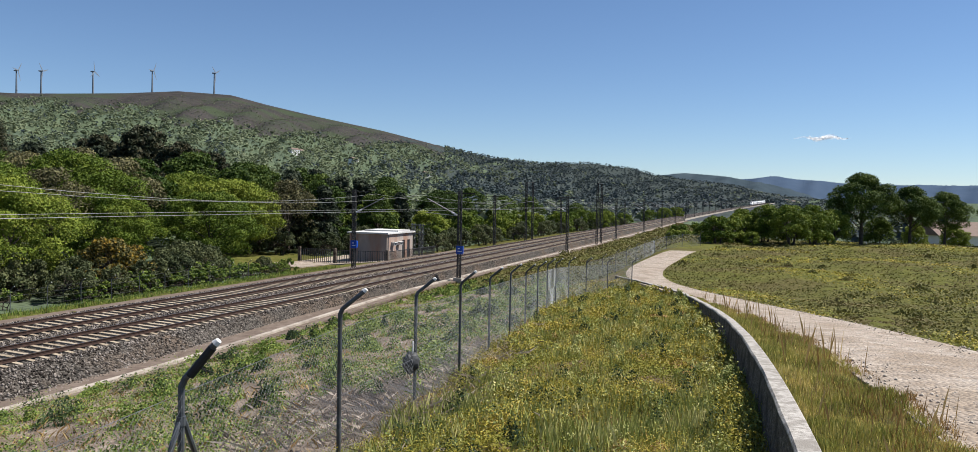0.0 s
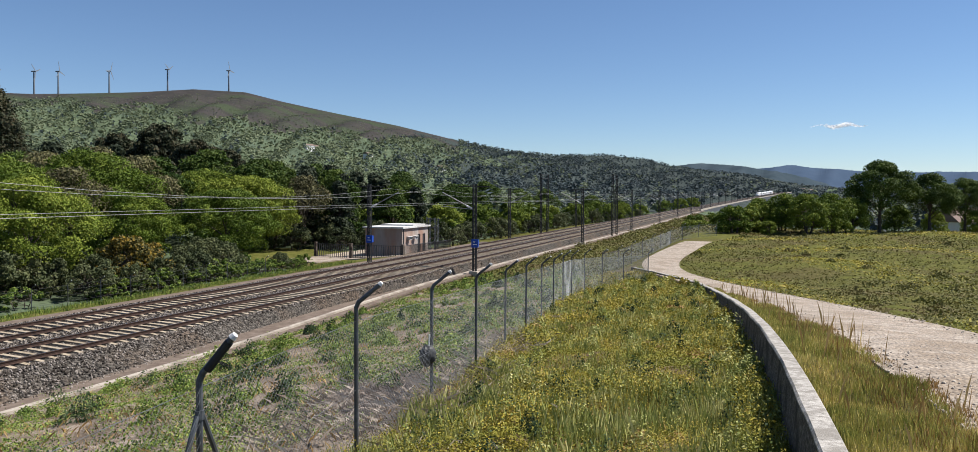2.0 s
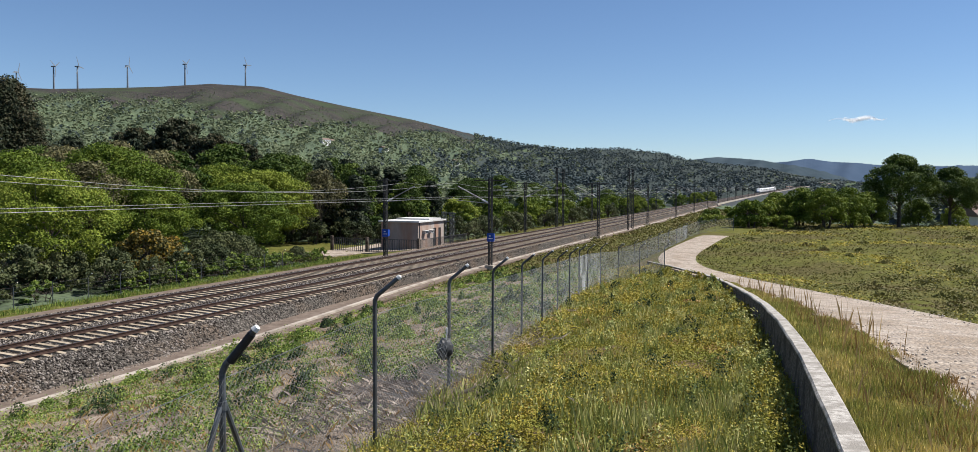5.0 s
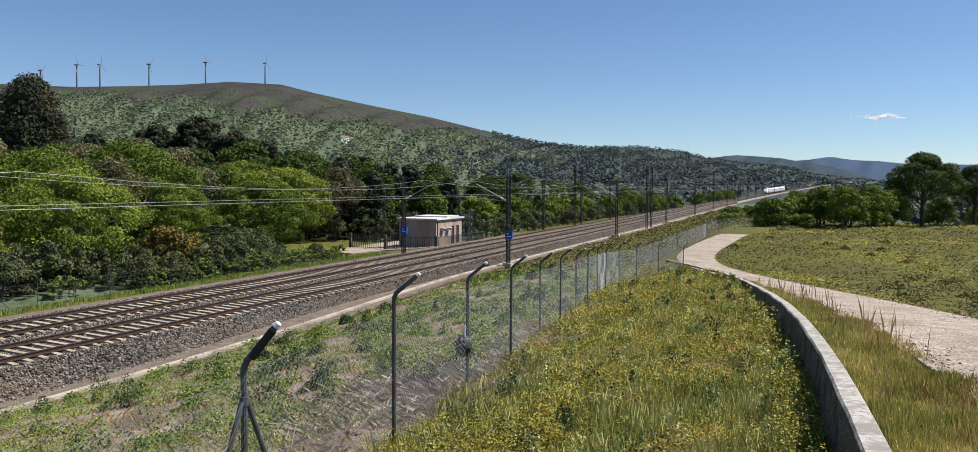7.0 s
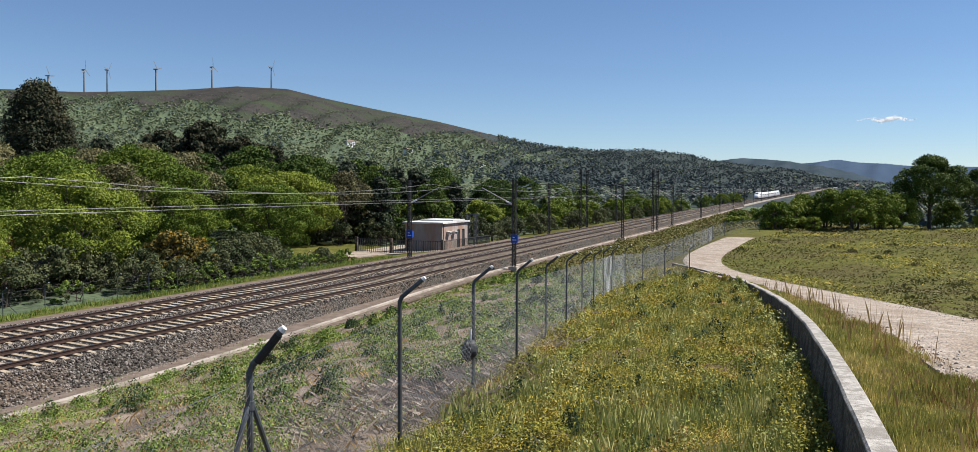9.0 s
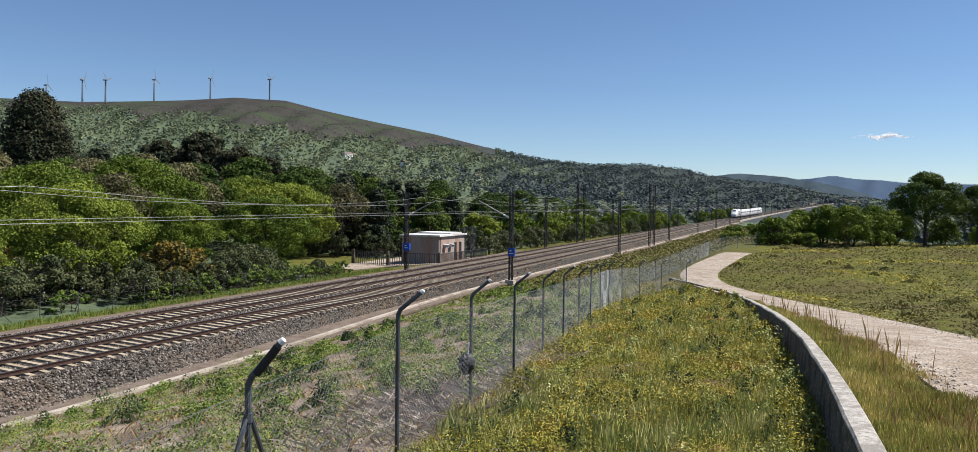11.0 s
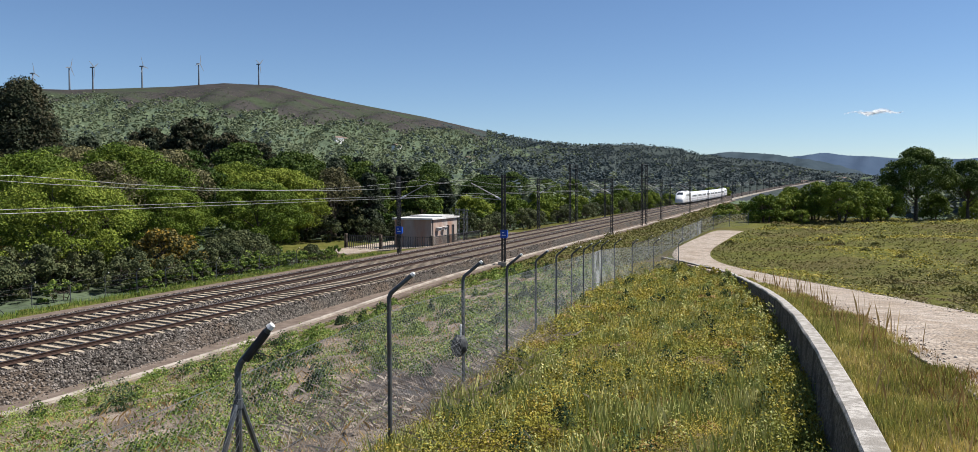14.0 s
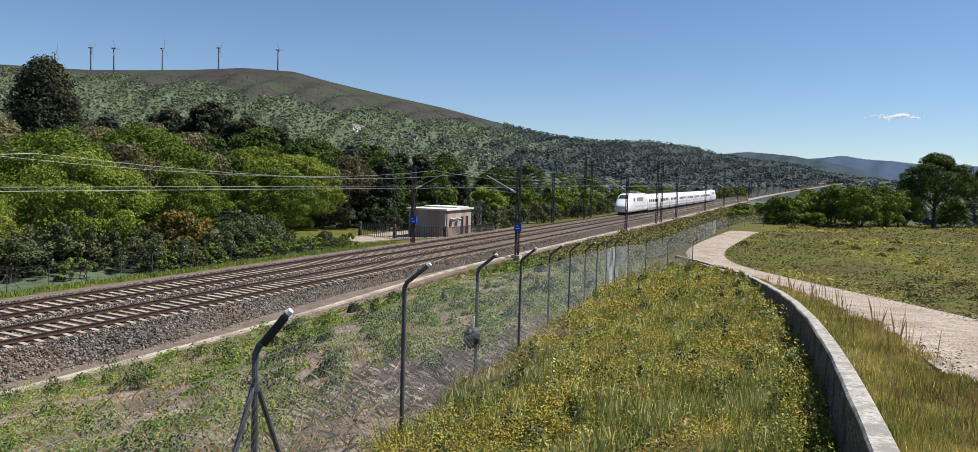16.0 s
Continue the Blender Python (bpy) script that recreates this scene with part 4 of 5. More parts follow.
    planted(s2, [(-44.3, 46.5, .9), (-44, 50.5, 1), (-44.1, 54, .9), (-44.2, 59, 1), (-44.3, 63.5, .8), (-45.5, 66, .9), (-44.4, 70, .7), (-46, 72, .6), (-46, 64, 1.0), (-49, 49, 1.2), (-43.9, 57, .7), (-50, 69, 1)] + [(-43.6 - .5 * (i % 3), 44.5 + 1.6 * i, .55 + .09 * (i * 7 % 5)) for i in range(18)] + [(-44.5 - .8 * (i % 3), 45 + 1.9 * i, .8 + .1 * (i * 3 % 5)) for i in range(9)], 11)
    # right-hand group beyond the meadow
    R = "trees beyond the meadow"
    o1 = tree("oak_tree", at_ground(15, 119), M_LEAF_B, 9.6, 4.2, 31, 30000, .10, low=2.4, label="broad dark-green oak beyond the meadow", group=R, lobes=105)
    o2 = tree("thicket_tree", at_ground(5.5, 109), M_LEAF_A, 5.0, 2.9, 32, 13000, .10, low=.3, label="dense green thicket tree at the meadow's edge", group=R, lobes=88, trunks=3)
    o3 = tree("willow_bush", at_ground(-3.4, 106), M_LEAF_A, 3.8, 2.2, 33, 5000, .13, low=.1, label="light green willow bush beside the lane", category="bush", group=R, lobes=66, trunks=3)
    planted(o1, [(21.5, 122, .82), (27, 128, .8), (34, 126, .75), (11.5, 150, .7), (40, 135, .8)], 12)
    planted(o2, [(2.5, 112, .98), (8.5, 112, 1.02), (11, 116, .95), (-.5, 118, .85), (18, 126, .75), (24, 132, .7), (1, 130, .9), (6, 128, .9), (31, 140, .8)], 13)
    planted(o3, [(-12, 150, 1.0), (-9, 165, 1.15), (-14, 182, 1.2), (-10, 204, 1.3), (-6, 190, 1.3), (-2, 175, 1.3), (-12, 225, 1.4), (-7, 245, 1.4), (0, 222, 1.4), (-5, 270, 1.5), (-9.5, 140, .7), (-6.5, 136, .8), (-4, 148, 1), (-1.8, 109, .9), (-.4, 112, 1.05), (.8, 106.5, .5)], 14)


woods()


def far_woods():
    rng = np.random.default_rng(9)
    bro, pin = [], []
    for r0, r1, n, q, leaf, tall in ((150, 380, 1300, 70, .62, 8), (380, 850, 4200, 30, 1.0, 8), (850, 2080, 23000, 11, 1.65, 7), (1900, 3000, 5000, 7, 2.2, 6.5)):
        r = np.sqrt(r0 ** 2 + (r1 ** 2 - r0 ** 2) * rng.random(n))
        az = -13 + 72 * rng.random(n)
        if r0 >= 1900:
            az = -13 + 34 * rng.random(n)
        x, y = -np.sin(np.radians(az)) * r, np.cos(np.radians(az)) * r
        z = ground_z(x, y)
        off = np.abs(x - (-28.8 + bend(y)))
        elev = np.degrees(np.arctan2(z - 6, r))
        clear = (off > 16 + 8 * rng.random(n)) & ~((x > -14) & (y < 150))
        clear &= ~((y < 620) & (x > -60) & (az > -3.5) & (az < 12) & (r < 620) & (x > -28.8 + bend(y)))
        clear |= y > 1100
        heath = (r > 850) & (az > 21) & (elev > heath_line(az) + .25 * np.sin(az * 1.1) + .3 * rng.random(n))
        clear &= ~heath | ((rng.random(n) < .45) & (r < 1880))
        x, y, z, r, az = x[clear], y[clear], z[clear], r[clear], az[clear]
        h = tall * (.55 + .75 * rng.random(len(x))) * np.where(heath[clear], .36, 1)
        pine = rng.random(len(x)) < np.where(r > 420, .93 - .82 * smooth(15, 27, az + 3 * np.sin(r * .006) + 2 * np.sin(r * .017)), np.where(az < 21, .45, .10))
        for sel, out in ((~pine, bro), (pine, pin)):
            k = sel.sum()
            d = rng.normal(size=(k, q, 3))
            d /= np.linalg.norm(d, axis=2, keepdims=True)
            d[..., 2] = np.abs(d[..., 2]) * 1.15 - .15
            hh = h[sel][:, None]
            wide = .42 if out is bro else .26
            rr = .55 + .5 * rng.random((k, q))
            px = x[sel][:, None] + d[..., 0] * rr * hh * wide
            py = y[sel][:, None] + d[..., 1] * rr * hh * wide
            pz = z[sel][:, None] + hh * (.45 + .5 * d[..., 2] * rr)
            out.append((np.stack([px, py, pz], -1).reshape(-1, 3), np.repeat(leaf * np.minimum(1, h[sel] / 6), q), d.reshape(-1, 3)))
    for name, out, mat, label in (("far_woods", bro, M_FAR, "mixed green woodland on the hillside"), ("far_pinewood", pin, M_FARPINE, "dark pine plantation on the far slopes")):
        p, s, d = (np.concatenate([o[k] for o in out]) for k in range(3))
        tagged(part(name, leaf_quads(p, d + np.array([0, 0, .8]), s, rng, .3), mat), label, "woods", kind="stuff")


far_woods()


# ---- grass and herbs ----
def blades(name, x, y, height, width, mat, label, rng, lean=.35):
    n = len(x)
    z = ground_z(x, y) + lumps(x, y) - .01
    a = rng.random(n) * 6.283
    ux, uy = np.cos(a) * width, np.sin(a) * width
    t = rng.random(n) * 6.283
    l = height * lean * rng.random(n)
    tx, ty = np.cos(t) * l, np.sin(t) * l
    p = np.stack([np.stack([x - ux, y - uy, z], -1), np.stack([x + ux, y + uy, z], -1),
                  np.stack([x + ux * .7 + tx * .35, y + uy * .7 + ty * .35, z + height * .6], -1), np.stack([x + tx, y + ty, z + height], -1)], 1)
    return tagged(part(name, (p.reshape(-1, 3), np.arange(4 * n).reshape(-1, 4)), mat), label, "grass", kind="stuff")


def patchy(x, y, scale, seed):
    """A smooth random field between 0 and 1."""
    r = np.random.default_rng(seed)
    v = 0
    for k in range(12):
        a = r.random() * 6.283
        f = scale * (.5 + 2.2 * r.random())
        v = v + np.sin((x * math.cos(a) + y * math.sin(a)) * f + r.random() * 6.283 + 1.2 * np.sin(x * f * .4 + k))
    return np.clip(v / 7 + .5, 0, 1)


def verdure():
    rng = np.random.default_rng(17)

    def sample(n, d0, d1, xa, xb, power=1.0):
        y = d0 * (d1 / d0) ** (rng.random(n) ** power)
        u = rng.random(n)
        a, b = xa(y), xb(y)
        return a + (b - a) * u, y

    # slope between fence and wall
    x, y = sample(400000, 3.0, 52, lambda y: fence_x(y) - .2, lambda y: wall_x(y) - .12)
    hgt = (.04 + .24 * rng.random(len(x)) ** 2) * (.35 + 1.3 * patchy(x, y, 2.4, 3))
    z = ground_z(x, y) + lumps(x, y) + hgt * rng.random(len(x))
    size = (.0055 + .00085 * y) * (.7 + .6 * patchy(x, y, 1.1, 44))
    q = leaf_quads(np.stack([x, y, z], -1), np.tile([0.0, 0.0, 1.0], (len(x), 1)), size, rng, .75)
    tagged(part("slope_herbs", q, M_HERB), "yellow-green low herbs covering the slope", "herbs", kind="stuff")
    x, y = sample(95000, 3.0, 52, lambda y: fence_x(y) - .1, lambda y: wall_x(y) - .12)
    keep = patchy(x, y, 1.5, 5) > .3 + .5 * rng.random(len(x))
    x, y = x[keep], y[keep]
    blades("slope_grass", x, y, (.08 + .26 * rng.random(len(x)) ** 1.5), .0022 + .00028 * y, M_BLADE, "green grass tufts among the herbs", rng)
    # bank between kerb and fence
    x, y = sample(250000, 6.0, 62, lambda y: kerb_x(y) + 1.0, lambda y: fence_x(y) + .1)
    brush = np.exp(-((y - 12.2) / 2.6) ** 2 - ((x - fence_x(y) + 1.0) / 1.5) ** 2)
    keep = patchy(x, y, 1.25, 8) > .34 + .12 * rng.random(len(x)) + .6 * brush
    x, y = x[keep], y[keep]
    hgt = .05 + .6 * rng.random(len(x)) ** 1.3 * patchy(x, y, 1.2, 9) ** 1.5
    z = ground_z(x, y) + lumps(x, y) + hgt * rng.random(len(x))
    tagged(part("bank_weeds", leaf_quads(np.stack([x, y, z], -1), np.tile([0.0, 0.0, 1.0], (len(x), 1)), .009 + .00075 * y, rng, .7), M_WEED), "green weeds growing in patches on the dry bank", "weeds", kind="stuff")
    x, y = sample(11000, 6.0, 60, lambda y: kerb_x(y) + .6, lambda y: fence_x(y) + .1)
    blades("bank_straw", x, y, .05 + .16 * rng.random(len(x)), .0016 + .0002 * y, M_STRAW, "dry straw and dead stems on the bank", rng, 1.2)
    y = np.concatenate([12.2 + 1.6 * rng.normal(size=5200), 17 + 3 * rng.random(1200), 5 + 30 * rng.random(1200)])
    x = fence_x(y) + np.concatenate([-1.0 + .95 * rng.normal(size=5200), .5 * rng.normal(size=2400)])
    blades("dry_brush", x, y, .05 + .16 * rng.random(len(x)) ** 2, .0022 + .0001 * y, M_TWIG, "tangle of dead grey-brown twigs along the fence foot", rng, 3.2)
    # the slope and verge behind the viewpoint
    y = -14 + 17.2 * rng.random(26000)
    x = fence_x(y) + (wall_x(y) - .15 - fence_x(y)) * rng.random(len(y))
    z = ground_z(x, y) + lumps(x, y) + .12 * rng.random(len(x))
    tagged(part("upper_slope_herbs", leaf_quads(np.stack([x, y, z], -1), np.tile([0.0, 0.0, 1.0], (len(x), 1)), .03, rng, .75), M_HERB), "yellow-green low herbs at the top of the slope", "herbs", kind="stuff")
    # rubble
    y = 7 + 40 * rng.random(420) ** 1.4
    x = kerb_x(y) + 1 + (fence_x(y) - kerb_x(y) - 1.2) * rng.random(420)
    octa = np.array([(1, 0, 0), (-1, 0, 0), (0, 1, 0), (0, -1, 0), (0, 0, 1), (0, 0, -1)], float)
    tri = np.array([(0, 2, 4), (2, 1, 4), (1, 3, 4), (3, 0, 4), (2, 0, 5), (1, 2, 5), (3, 1, 5), (0, 3, 5)])
    v = octa[None] * np.array([1, 1, .45]) * (.03 + .13 * rng.random((420, 1, 1)) ** 2.5) * (.7 + .5 * rng.random((420, 6, 1)))
    v = v + np.stack([x, y, ground_z(x, y) + lumps(x, y)], -1)[:, None]
    tagged(part("rubble", (v.reshape(-1, 3), (tri[None] + (np.arange(420) * 6)[:, None, None]).reshape(-1, 3)), M_BANK), "pale lumps of stone and dry earth on the bank", "rubble", kind="stuff")
    def tufts(name, n, d0, d1, xa, xb, rad, high, mat, label, per=170, leaf=.02):
        tx, ty = sample(n, d0, d1, xa, xb)
        w = rad * (.5 + rng.random(n))
        a, d = rng.random((n, per)) * 6.283, np.sqrt(rng.random((n, per)))
        px = tx[:, None] + np.cos(a) * d * w[:, None]
        py = ty[:, None] + np.sin(a) * d * w[:, None]
        top = (high * (.5 + rng.random(n)))[:, None] * (1.05 - d ** 2)
        pz = ground_z(px, py) + lumps(px, py) + top * rng.random((n, per)) ** .6
        size = np.repeat(leaf + .0010 * ty, per)
        out = np.stack([np.cos(a) * d, np.sin(a) * d, np.full(d.shape, .45)], -1).reshape(-1, 3)
        tagged(part(name, leaf_quads(np.stack([px, py, pz], -1).reshape(-1, 3), out, size, rng, .5), mat), label, "weeds", kind="stuff")

    tufts("bank_tufts", 230, 7, 60, lambda y: kerb_x(y) + 1.5, lambda y: fence_x(y) - .3, .36, .34, M_WEED, "bushy green weed clumps on the dry bank", per=210, leaf=.014)
    # Dark clumps also supply the shadow tones of the bank.
    tufts("bank_dark_tufts", 110, 7, 60, lambda y: kerb_x(y) + 1.5, lambda y: fence_x(y) - .3, .36, .46, M_WEED_DARK, "dark green bushy weed clumps on the dry bank", per=260, leaf=.013)
    tufts("slope_tufts", 120, 4.5, 48, lambda y: fence_x(y) + .2, lambda y: wall_x(y) - .3, .22, .28, M_WEED_DARK, "darker green weed clumps on the slope", leaf=.008)
    tufts("slope_green_tufts", 170, 4, 48, lambda y: fence_x(y) + .2, lambda y: wall_x(y) - .15, .20, .30, M_BLADE, "fresh green plant clumps on the slope", leaf=.008)
    tufts("slope_russet_tufts", 110, 4, 48, lambda y: fence_x(y) - .3, lambda y: wall_x(y) - .15, .26, .14, M_STRAW, "russet dried plant clumps on the slope", leaf=.007)
    tufts("wall_foot_tufts", 130, 3.5, 46, lambda y: wall_x(y) - .65, lambda y: wall_x(y) - .22, .2, .34, M_HERB, "yellow-green herbs crowding the wall's foot", leaf=.007)
    tufts("wall_foot_grass", 60, 3.5, 40, lambda y: wall_x(y) - .7, lambda y: wall_x(y) - .25, .2, .42, M_BLADE, "pale grass clumps at the wall's foot", leaf=.007)
    tufts("meadow_tufts", 90, 16, 110, lambda y: road_mid(y) + road_half(y) + .6, lambda y: 8 + y * .32, .6, .32, M_SCRUB, "dull bracken clumps across the meadow", per=110, leaf=.022)
    # bank beyond the fence
    x, y = sample(60000, 52, 300, lambda y: kerb_x(y) + .6, lambda y: -9.6 + 7 * smooth(100, 115, y))
    z = ground_z(x, y) + (.08 + .55 * patchy(x, y, .5, 31) ** 2) * rng.random(len(x))
    tagged(part("far_bank_weeds", leaf_quads(np.stack([x, y, z], -1), np.tile([0.0, 0.0, 1.0], (len(x), 1)), .03 + .001 * y, rng, .55), M_SCRUB), "green and yellowish growth on the far bank", "weeds", kind="stuff")
    # verge between wall and lane
    x, y = sample(80000, 2.5, 48, lambda y: wall_x(y) + .12, lambda y: road_mid(y) - road_half(y) + .1)
    blades("verge_grass", x, y, .03 + .12 * rng.random(len(x)), .0013 + .0002 * y, M_VERGE, "green verge grass beside the wall", rng)
    x, y = sample(650, 4.5, 34, lambda y: wall_x(y) + .25, lambda y: road_mid(y) - road_half(y) + .15)
    blades("verge_stems", x, y, .16 + .5 * rng.random(len(x)) ** 2 * (.35 + patchy(x, y, .9, 61)), .0008 + .00009 * y, M_STRAW, "tall brown seeding grass stems by the lane", rng, .25)
    x, y = sample(30000, 2.5, 46, lambda y: .4 * wall_x(y) + .6 * (road_mid(y) - road_half(y)), lambda y: road_mid(y) - road_half(y) + .25)
    blades("verge_straw", x, y, .03 + .10 * rng.random(len(x)) ** 1.5, .0011 + .00014 * y, M_STRAW, "short dry brown grass along the lane's edge", rng, .5)
    # meadow
    x, y = sample(130000, 12, 125, lambda y: road_mid(y) + road_half(y) + .15, lambda y: 8 + y * .32)
    hgt = .05 + .26 * rng.random(len(x)) * patchy(x, y, .5, 21) ** 1.5
    z = ground_z(x, y) + hgt * rng.random(len(x))
    pale = patchy(x, y, .22, 22) + .5 * rng.random(len(x)) > 1.02
    for sel, mat, name, label in ((pale, M_HERB, "meadow_herbs", "yellowish herbs and ferns over the meadow"), (~pale, M_SCRUB, "meadow_scrub", "dull green heathy growth over the meadow")):
        tagged(part(name, leaf_quads(np.stack([x, y, z], -1)[sel], np.tile([0.0, 0.0, 1.0], (len(x), 1))[sel], (.018 + .0009 * y)[sel], rng, .45), mat), label, "meadow", kind="stuff")
    # far side of the rails
    y = 15 + 60 * rng.random(9000)
    x = -43 + 3.2 * rng.random(9000)
    blades("trackside_grass", x, y, .1 + .25 * rng.random(9000), np.full(9000, .014), M_WEED, "thin green grass between ballast and fence", rng)


verdure()


def road_stones():
    rng = np.random.default_rng(23)
    n = 5200
    y = 4 * (70 / 4) ** rng.random(n)
    x = road_mid(y) + road_half(y) * np.clip(rng.normal(size=n) * .55, -1, 1)
    octa = np.array([(1, 0, 0), (-1, 0, 0), (0, 1, 0), (0, -1, 0), (0, 0, 1), (0, 0, -1)], float)
    tri = np.array([(0, 2, 4), (2, 1, 4), (1, 3, 4), (3, 0, 4), (2, 0, 5), (1, 2, 5), (3, 1, 5), (0, 3, 5)])
    v = octa[None] * (.008 + .022 * rng.random((n, 1, 1)) ** 2 + .00012 * y[:, None, None]) * (.6 + .8 * rng.random((n, 6, 1)))
    v = v + np.stack([x, y, road_z(y) + .045], -1)[:, None]
    tagged(part("road_stones", (v.reshape(-1, 3), (tri[None] + (np.arange(n) * 6)[:, None, None]).reshape(-1, 3)), M_KERB), "loose pale pebbles on the gravel lane", "stones", kind="stuff")


road_stones()


# ---- wind turbines on the ridge ----
def turbines():
    rotors = []
    for k, px in enumerate(((-1854.9, 1540.0), (-1766.3, 1574.1), (-1710.2, 1596.4), (-1591.7, 1643.5), (-1455.2, 1698.0), (-1310.8, 1755.2))):
        r = math.hypot(*px)
        f = 2052 / r
        x, y = px[0] * f, px[1] * f
        z = float(ground_z(x, y)) - 4
        away = math.degrees(math.atan2(-x, y))
        high = 52 if k else 36
        t = empty("wind_turbine", pose(x, y, z, 0, 0, away + 62), "white three-bladed wind turbine on the ridge", "wind turbine", "wind turbines")
        part("tower", Geo().tube((0, 0, 0), (0, 0, high), 2.2, 1.3, 16), M_TURBINE, t)
        ring = lambda yy, w, h: [(w * math.cos(a * math.pi / 5), yy, high + .6 + h * math.sin(a * math.pi / 5)) for a in range(10)]
        part("nacelle", Geo().loft([ring(-3.2, .9, .9), ring(-2.6, 1.5, 1.5), ring(3.5, 1.6, 1.7), ring(5.5, 1.1, 1.2)]), M_TURBINE, t)
        rot = part("rotor", Geo().tube((0, -1.2, 0), (0, .6, 0), .6, 1.3, 12), M_TURBINE, t)
        rot.matrix_basis = pose(0, -4.0, high + .6)
        for b in range(3):
            g = Geo()
            rings = []
            for s, w in ((0, 1.2), (2, 2.0), (5, 3.2), (12, 2.4), (19, 1.6), (23, .6)):
                rings.append([(-w * .4, -.18, s), (w * .6, -.05, s), (w * .6, .1, s), (-w * .4, .18, s)])
            g.loft(rings)
            bl = part("blade", g, M_TURBINE, rot)
            bl.matrix_basis = pose(0, 0, 0, 0, b * 120, 0)
        rotors.append((rot, high + .6, k * 37.0))
    return rotors


ROTORS = turbines()


# ---- houses ----
def house(x, y, w, d, h, turn, label):
    z = float(ground_z(x, y))
    ob = empty("house", pose(x, y, z, 0, 0, turn), label, "house", "scattered houses")
    part("wall", Geo().box((0, 0, h / 2 - 1), (w, d, h + 2)), M_WHITE, ob)
    g = Geo()
    g.add([(-w / 2 - .4, -d / 2 - .4, h), (w / 2 + .4, -d / 2 - .4, h), (w / 2 + .4, d / 2 + .4, h), (-w / 2 - .4, d / 2 + .4, h), (-w / 2 - .4, 0, h + d * .28), (w / 2 + .4, 0, h + d * .28)],
          [(0, 1, 5, 4), (2, 3, 4, 5), (0, 4, 3), (1, 2, 5), (0, 3, 2, 1)])
    part("roof", g, M_TILE, ob, "clay tile roof")
    for i in (-1, 1):
        win = part("window", Geo().box((i * w * .25, -d / 2 - .02, h * .55), (1.2, .08, 1.3)), M_WHITE, ob)
        part("pane", Geo().box((i * w * .25, -d / 2 - .065, h * .55), (1.0, .03, 1.1)), M_GLASS, win)
    return ob


def houses():
    house(34, 152, 11, 8, 3.4, 20, "low pale house with a clay roof behind the trees")
    for az, r, w, turn in ((31.5, 900, 16, 40), (30.8, 930, 12, 10), (27.4, 880, 14, 60), (22.2, 860, 13, 30), (-2.4, 1390, 20, 10), (-2.8, 1420, 24, 30), (-3.1, 1370, 17, -20), (-.6, 1300, 14, 0)):
        a = math.radians(az)
        house(-math.sin(a) * r, math.cos(a) * r, w * .7, 7, 5, math.degrees(a) + turn, "distant white house with a clay roof among trees")


houses()


def cloud():
    rng = np.random.default_rng(4)
    n = 800
    u = rng.normal(size=n) * .42
    c = np.stack([u * 105, rng.normal(size=n) * 12, rng.normal(size=n) * 5.5 * np.exp(-u * u) + 6 * np.sin(u * 5)], -1)
    ob = part("cloud", quads_at(c, 3.4, rng), M_CLOUD)
    ob.matrix_basis = pose(380, 4560, 366)
    tagged(ob, "small wispy white cloud low in the sky", "cloud", kind="stuff")


cloud()


# ---- the train ----
def section(y, w, top, low, lean=0.0, n=20):
    """A rounded body section at y."""
    ring = []
    for i in range(n):
        a = 2 * math.pi * i / n
        c, s = math.cos(a), math.sin(a)
        e = .45 if s > 0 else .25
        px = math.copysign(abs(c) ** e, c) * w / 2
        pz = math.copysign(abs(s) ** (.62 if s > 0 else .3), s)
        mid = low + (top - low) * .42
        ring.append((px, y, mid + pz * ((top - mid) if s > 0 else (mid - low))))
    return ring


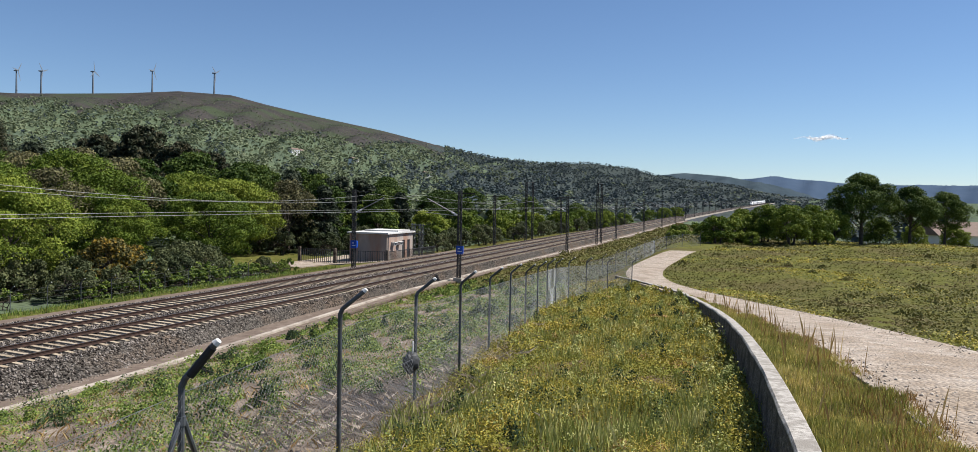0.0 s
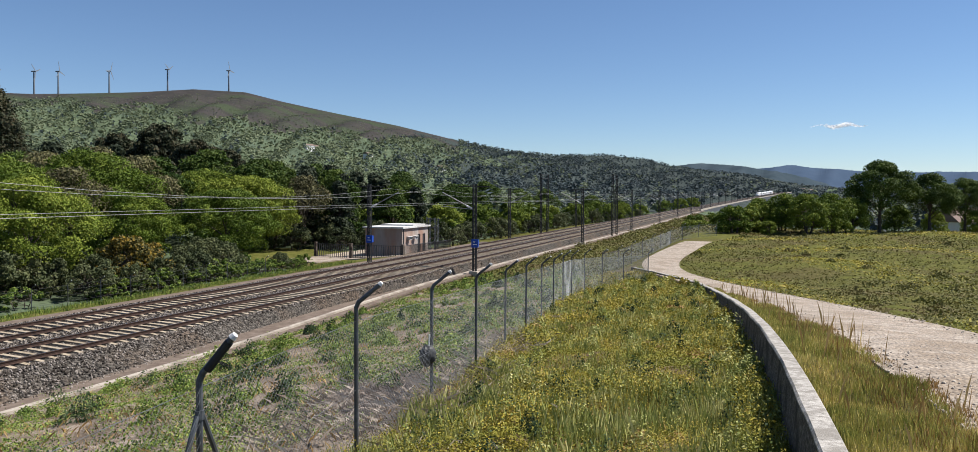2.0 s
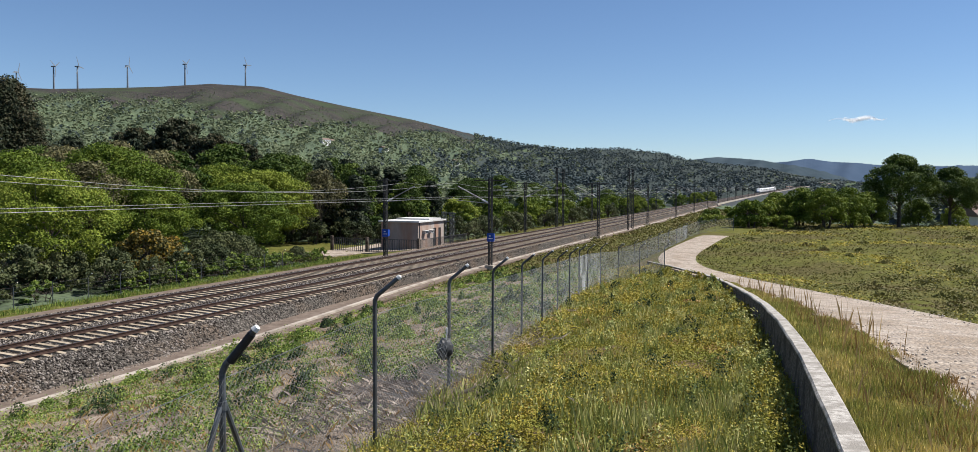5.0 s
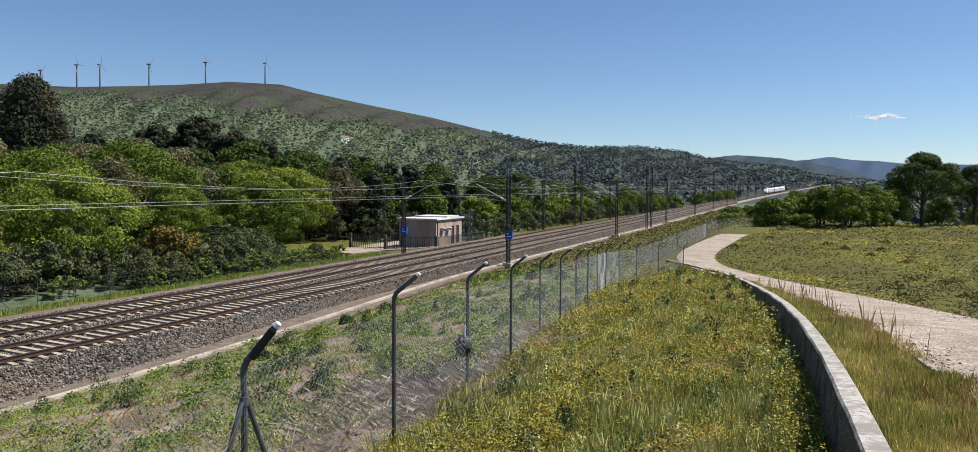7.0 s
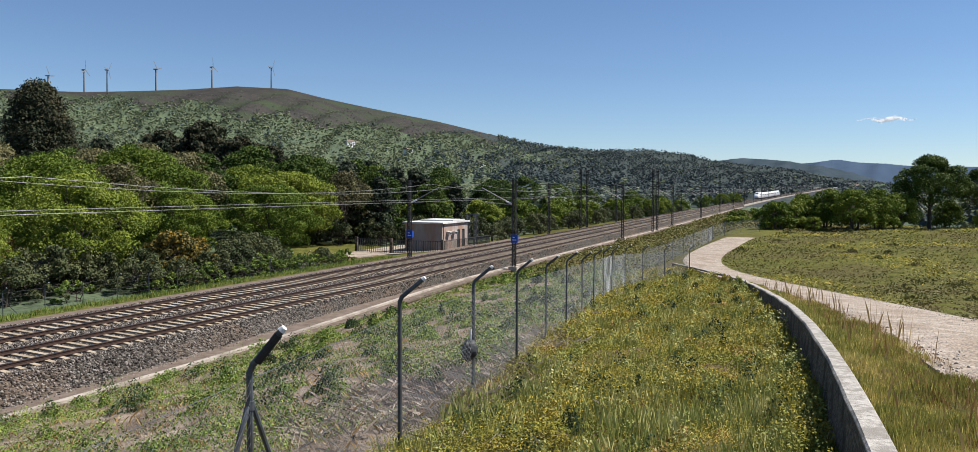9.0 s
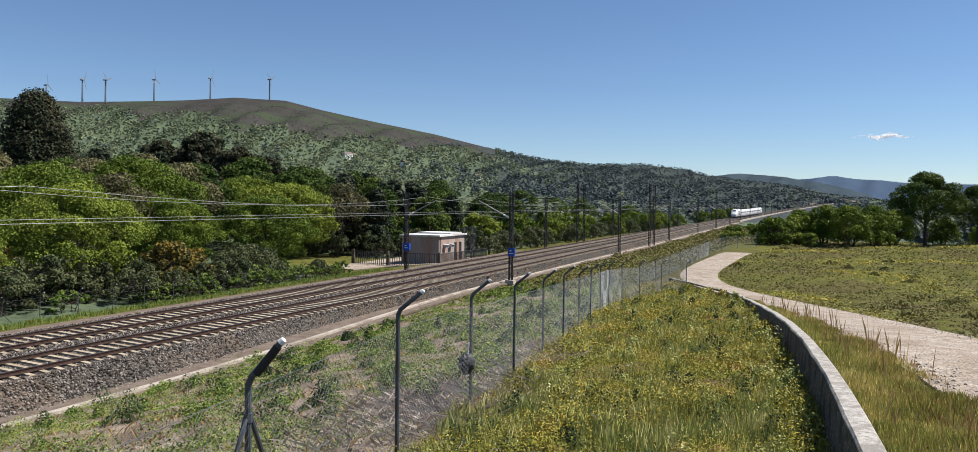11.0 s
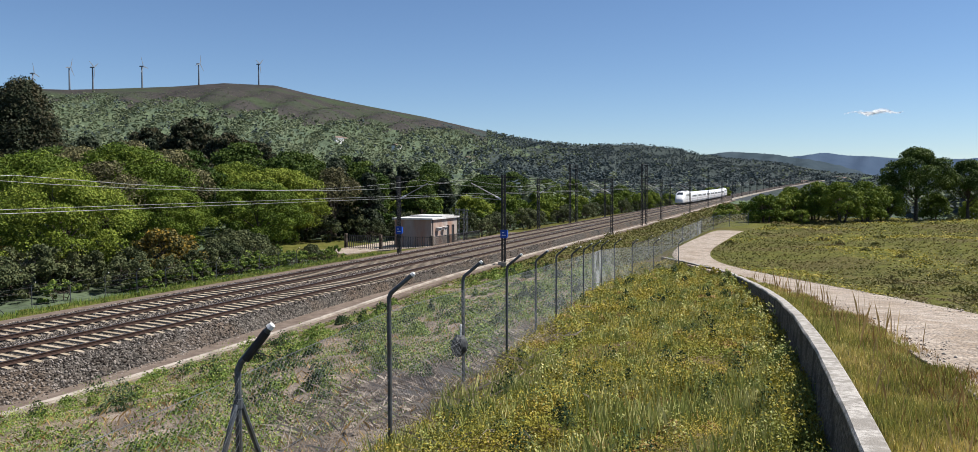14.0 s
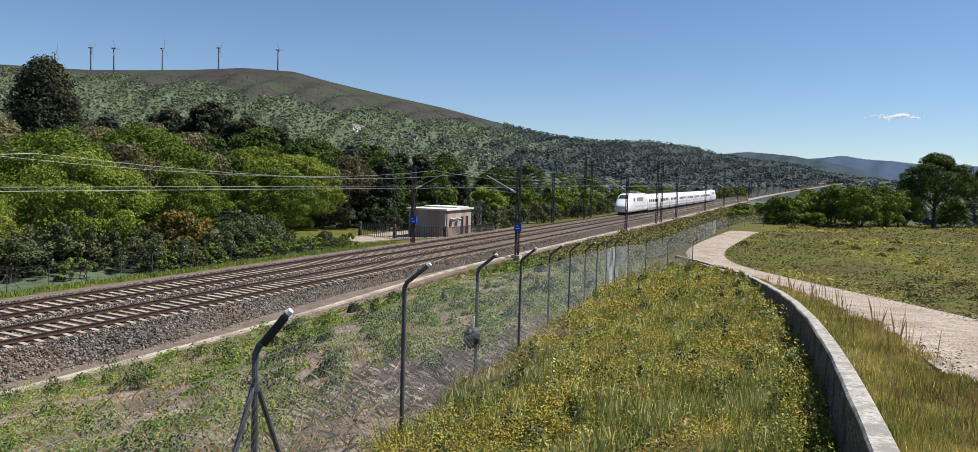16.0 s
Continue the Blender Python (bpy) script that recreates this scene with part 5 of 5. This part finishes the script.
def train_cars():
    tr = empty("train", pose(-31, 139.4, CANT * .834), "white high-speed passenger train on the far track", "train")
    length = 16.5

    def power_car(y0, d):
        g = Geo()
        prof = [(0, 1.5, 1.35, .5), (.2, 2.1, 1.62, .4), (.6, 2.5, 1.95, .36), (1.2, 2.72, 2.4, .33), (2.0, 2.82, 2.95, .33), (2.8, 2.88, 3.4, .33), (3.6, 2.92, 3.62, .33), (5.2, 2.92, 3.68, .33), (10, 2.92, 3.68, .33), (length - .1, 2.92, 3.68, .33)]
        g.loft([section(y0 + d * q, w, t, l) for q, w, t, l in (prof if d > 0 else prof[::-1])])
        car = part("power_car", g, M_TRAIN, tr, "white sloping-nosed power car", smooth=True)
        ws = Geo()
        ws.add([(-.85, y0 + d * 1.9, 2.72), (.85, y0 + d * 1.9, 2.72), (.72, y0 + d * 2.75, 3.26), (-.72, y0 + d * 2.75, 3.26), (-.85, y0 + d * 1.72, 2.84), (.85, y0 + d * 1.72, 2.84), (.72, y0 + d * 2.55, 3.4), (-.72, y0 + d * 2.55, 3.4)],
               [(0, 1, 2, 3), (4, 7, 6, 5), (0, 4, 5, 1), (1, 5, 6, 2), (2, 6, 7, 3), (3, 7, 4, 0)])
        part("windscreen", ws, M_GLASS, car, "dark raked windscreen")
        for sx in (-1, 1):
            part("side_window", Geo().box((sx * 1.44, y0 + d * 4.1, 2.55), (.06, .8, .6)), M_GLASS, car)
            part("headlight", Geo().box((sx * .75, y0 + d * .72, 1.55), (.3, .22, .16)), M_GLASS, car)
            part("vent_grille", Geo().box((sx * 1.455, y0 + d * 9.5, 2.6), (.03, 5.5, .7)), M_TRAINGREY, car)
            part("stripe", Geo().box((sx * 1.462, y0 + d * 10.5, 1.35), (.02, 11, .22)), M_PURPLE, car)
        for q in (3.2, 13.2):
            b = Geo().box((0, y0 + d * q, .5), (2.3, 3.2, .45))
            for o in (-1.2, 1.2):
                for sx in (-1, 1):
                    b.tube((sx * .72, y0 + d * q + o, .46), (sx * .86, y0 + d * q + o, .46), .46, n=16)
            part("bogie", b, M_DARK, car)
        part("roof_box", Geo().box((0, y0 + d * 11, 3.78), (1.7, 4.5, .28)), M_TRAINGREY, car)
        pg = Geo().tube((-.5, y0 + d * 7.5, 3.7), (-.5, y0 + d * 8.6, 4.25), .04, n=6).tube((.5, y0 + d * 7.5, 3.7), (.5, y0 + d * 8.6, 4.25), .04, n=6).tube((-.8, y0 + d * 8.6, 4.28), (.8, y0 + d * 8.6, 4.28), .05, n=6)
        part("pantograph", pg, M_DARK, car, "folded dark pantograph")

    power_car(0, 1)
    y = length + .35
    for i in range(8):
        L = 12.7
        g = Geo()
        g.loft([section(y, 2.8, 3.25, .5), section(y + .15, 2.92, 3.36, .42), section(y + L - .15, 2.92, 3.36, .42), section(y + L, 2.8, 3.25, .5)])
        car = part("coach", g, M_TRAIN, tr, "white low passenger coach", smooth=True)
        for sx in (-1, 1):
            for k in range(5):
                part("window", Geo().box((sx * 1.45, y + 2.2 + k * 2.05, 2.12), (.05, 1.2, .55)), M_GLASS, car)
            part("stripe", Geo().box((sx * 1.462, y + L / 2, 1.3), (.02, L - .5, .2)), M_PURPLE, car)
            part("skirt", Geo().box((sx * 1.4, y + L / 2, .55), (.12, L - .6, .5)), M_TRAINGREY, car)
        w = Geo()
        for sx in (-1, 1):
            w.tube((sx * .72, y + .0, .44), (sx * .86, y + .0, .44), .44, n=14)
        part("wheelset", w.box((0, y, .45), (1.6, .3, .3)), M_DARK, car)
        part("gangway", Geo().box((0, y + L + .15, 1.9), (2.2, .42, 2.5)), M_DARK, car)
        y += L + .3
    power_car(y + length, -1)
    return tr


TRAIN = train_cars()


def motions():
    rows = []
    for k in range(33):
        t = k * .5
        y = 139.4 + (16.0 - t) * 47.65
        turn = -math.degrees(math.atan((float(bend(y + 136)) - float(bend(y))) / 136))
        rise = math.degrees(math.atan((float(climb(y + 136)) - float(climb(y))) / 136))
        rows.append((t, pose(-31 + float(bend(y)), y, CANT * .834 + float(climb(y)), rise, 0, turn)))
    walk(TRAIN, rows)
    for rot, high, start in ROTORS:
        walk(rot, [(k * .5, pose(0, -4.0, high, 0, start + k * 38.0, 0)) for k in range(33)])


motions()
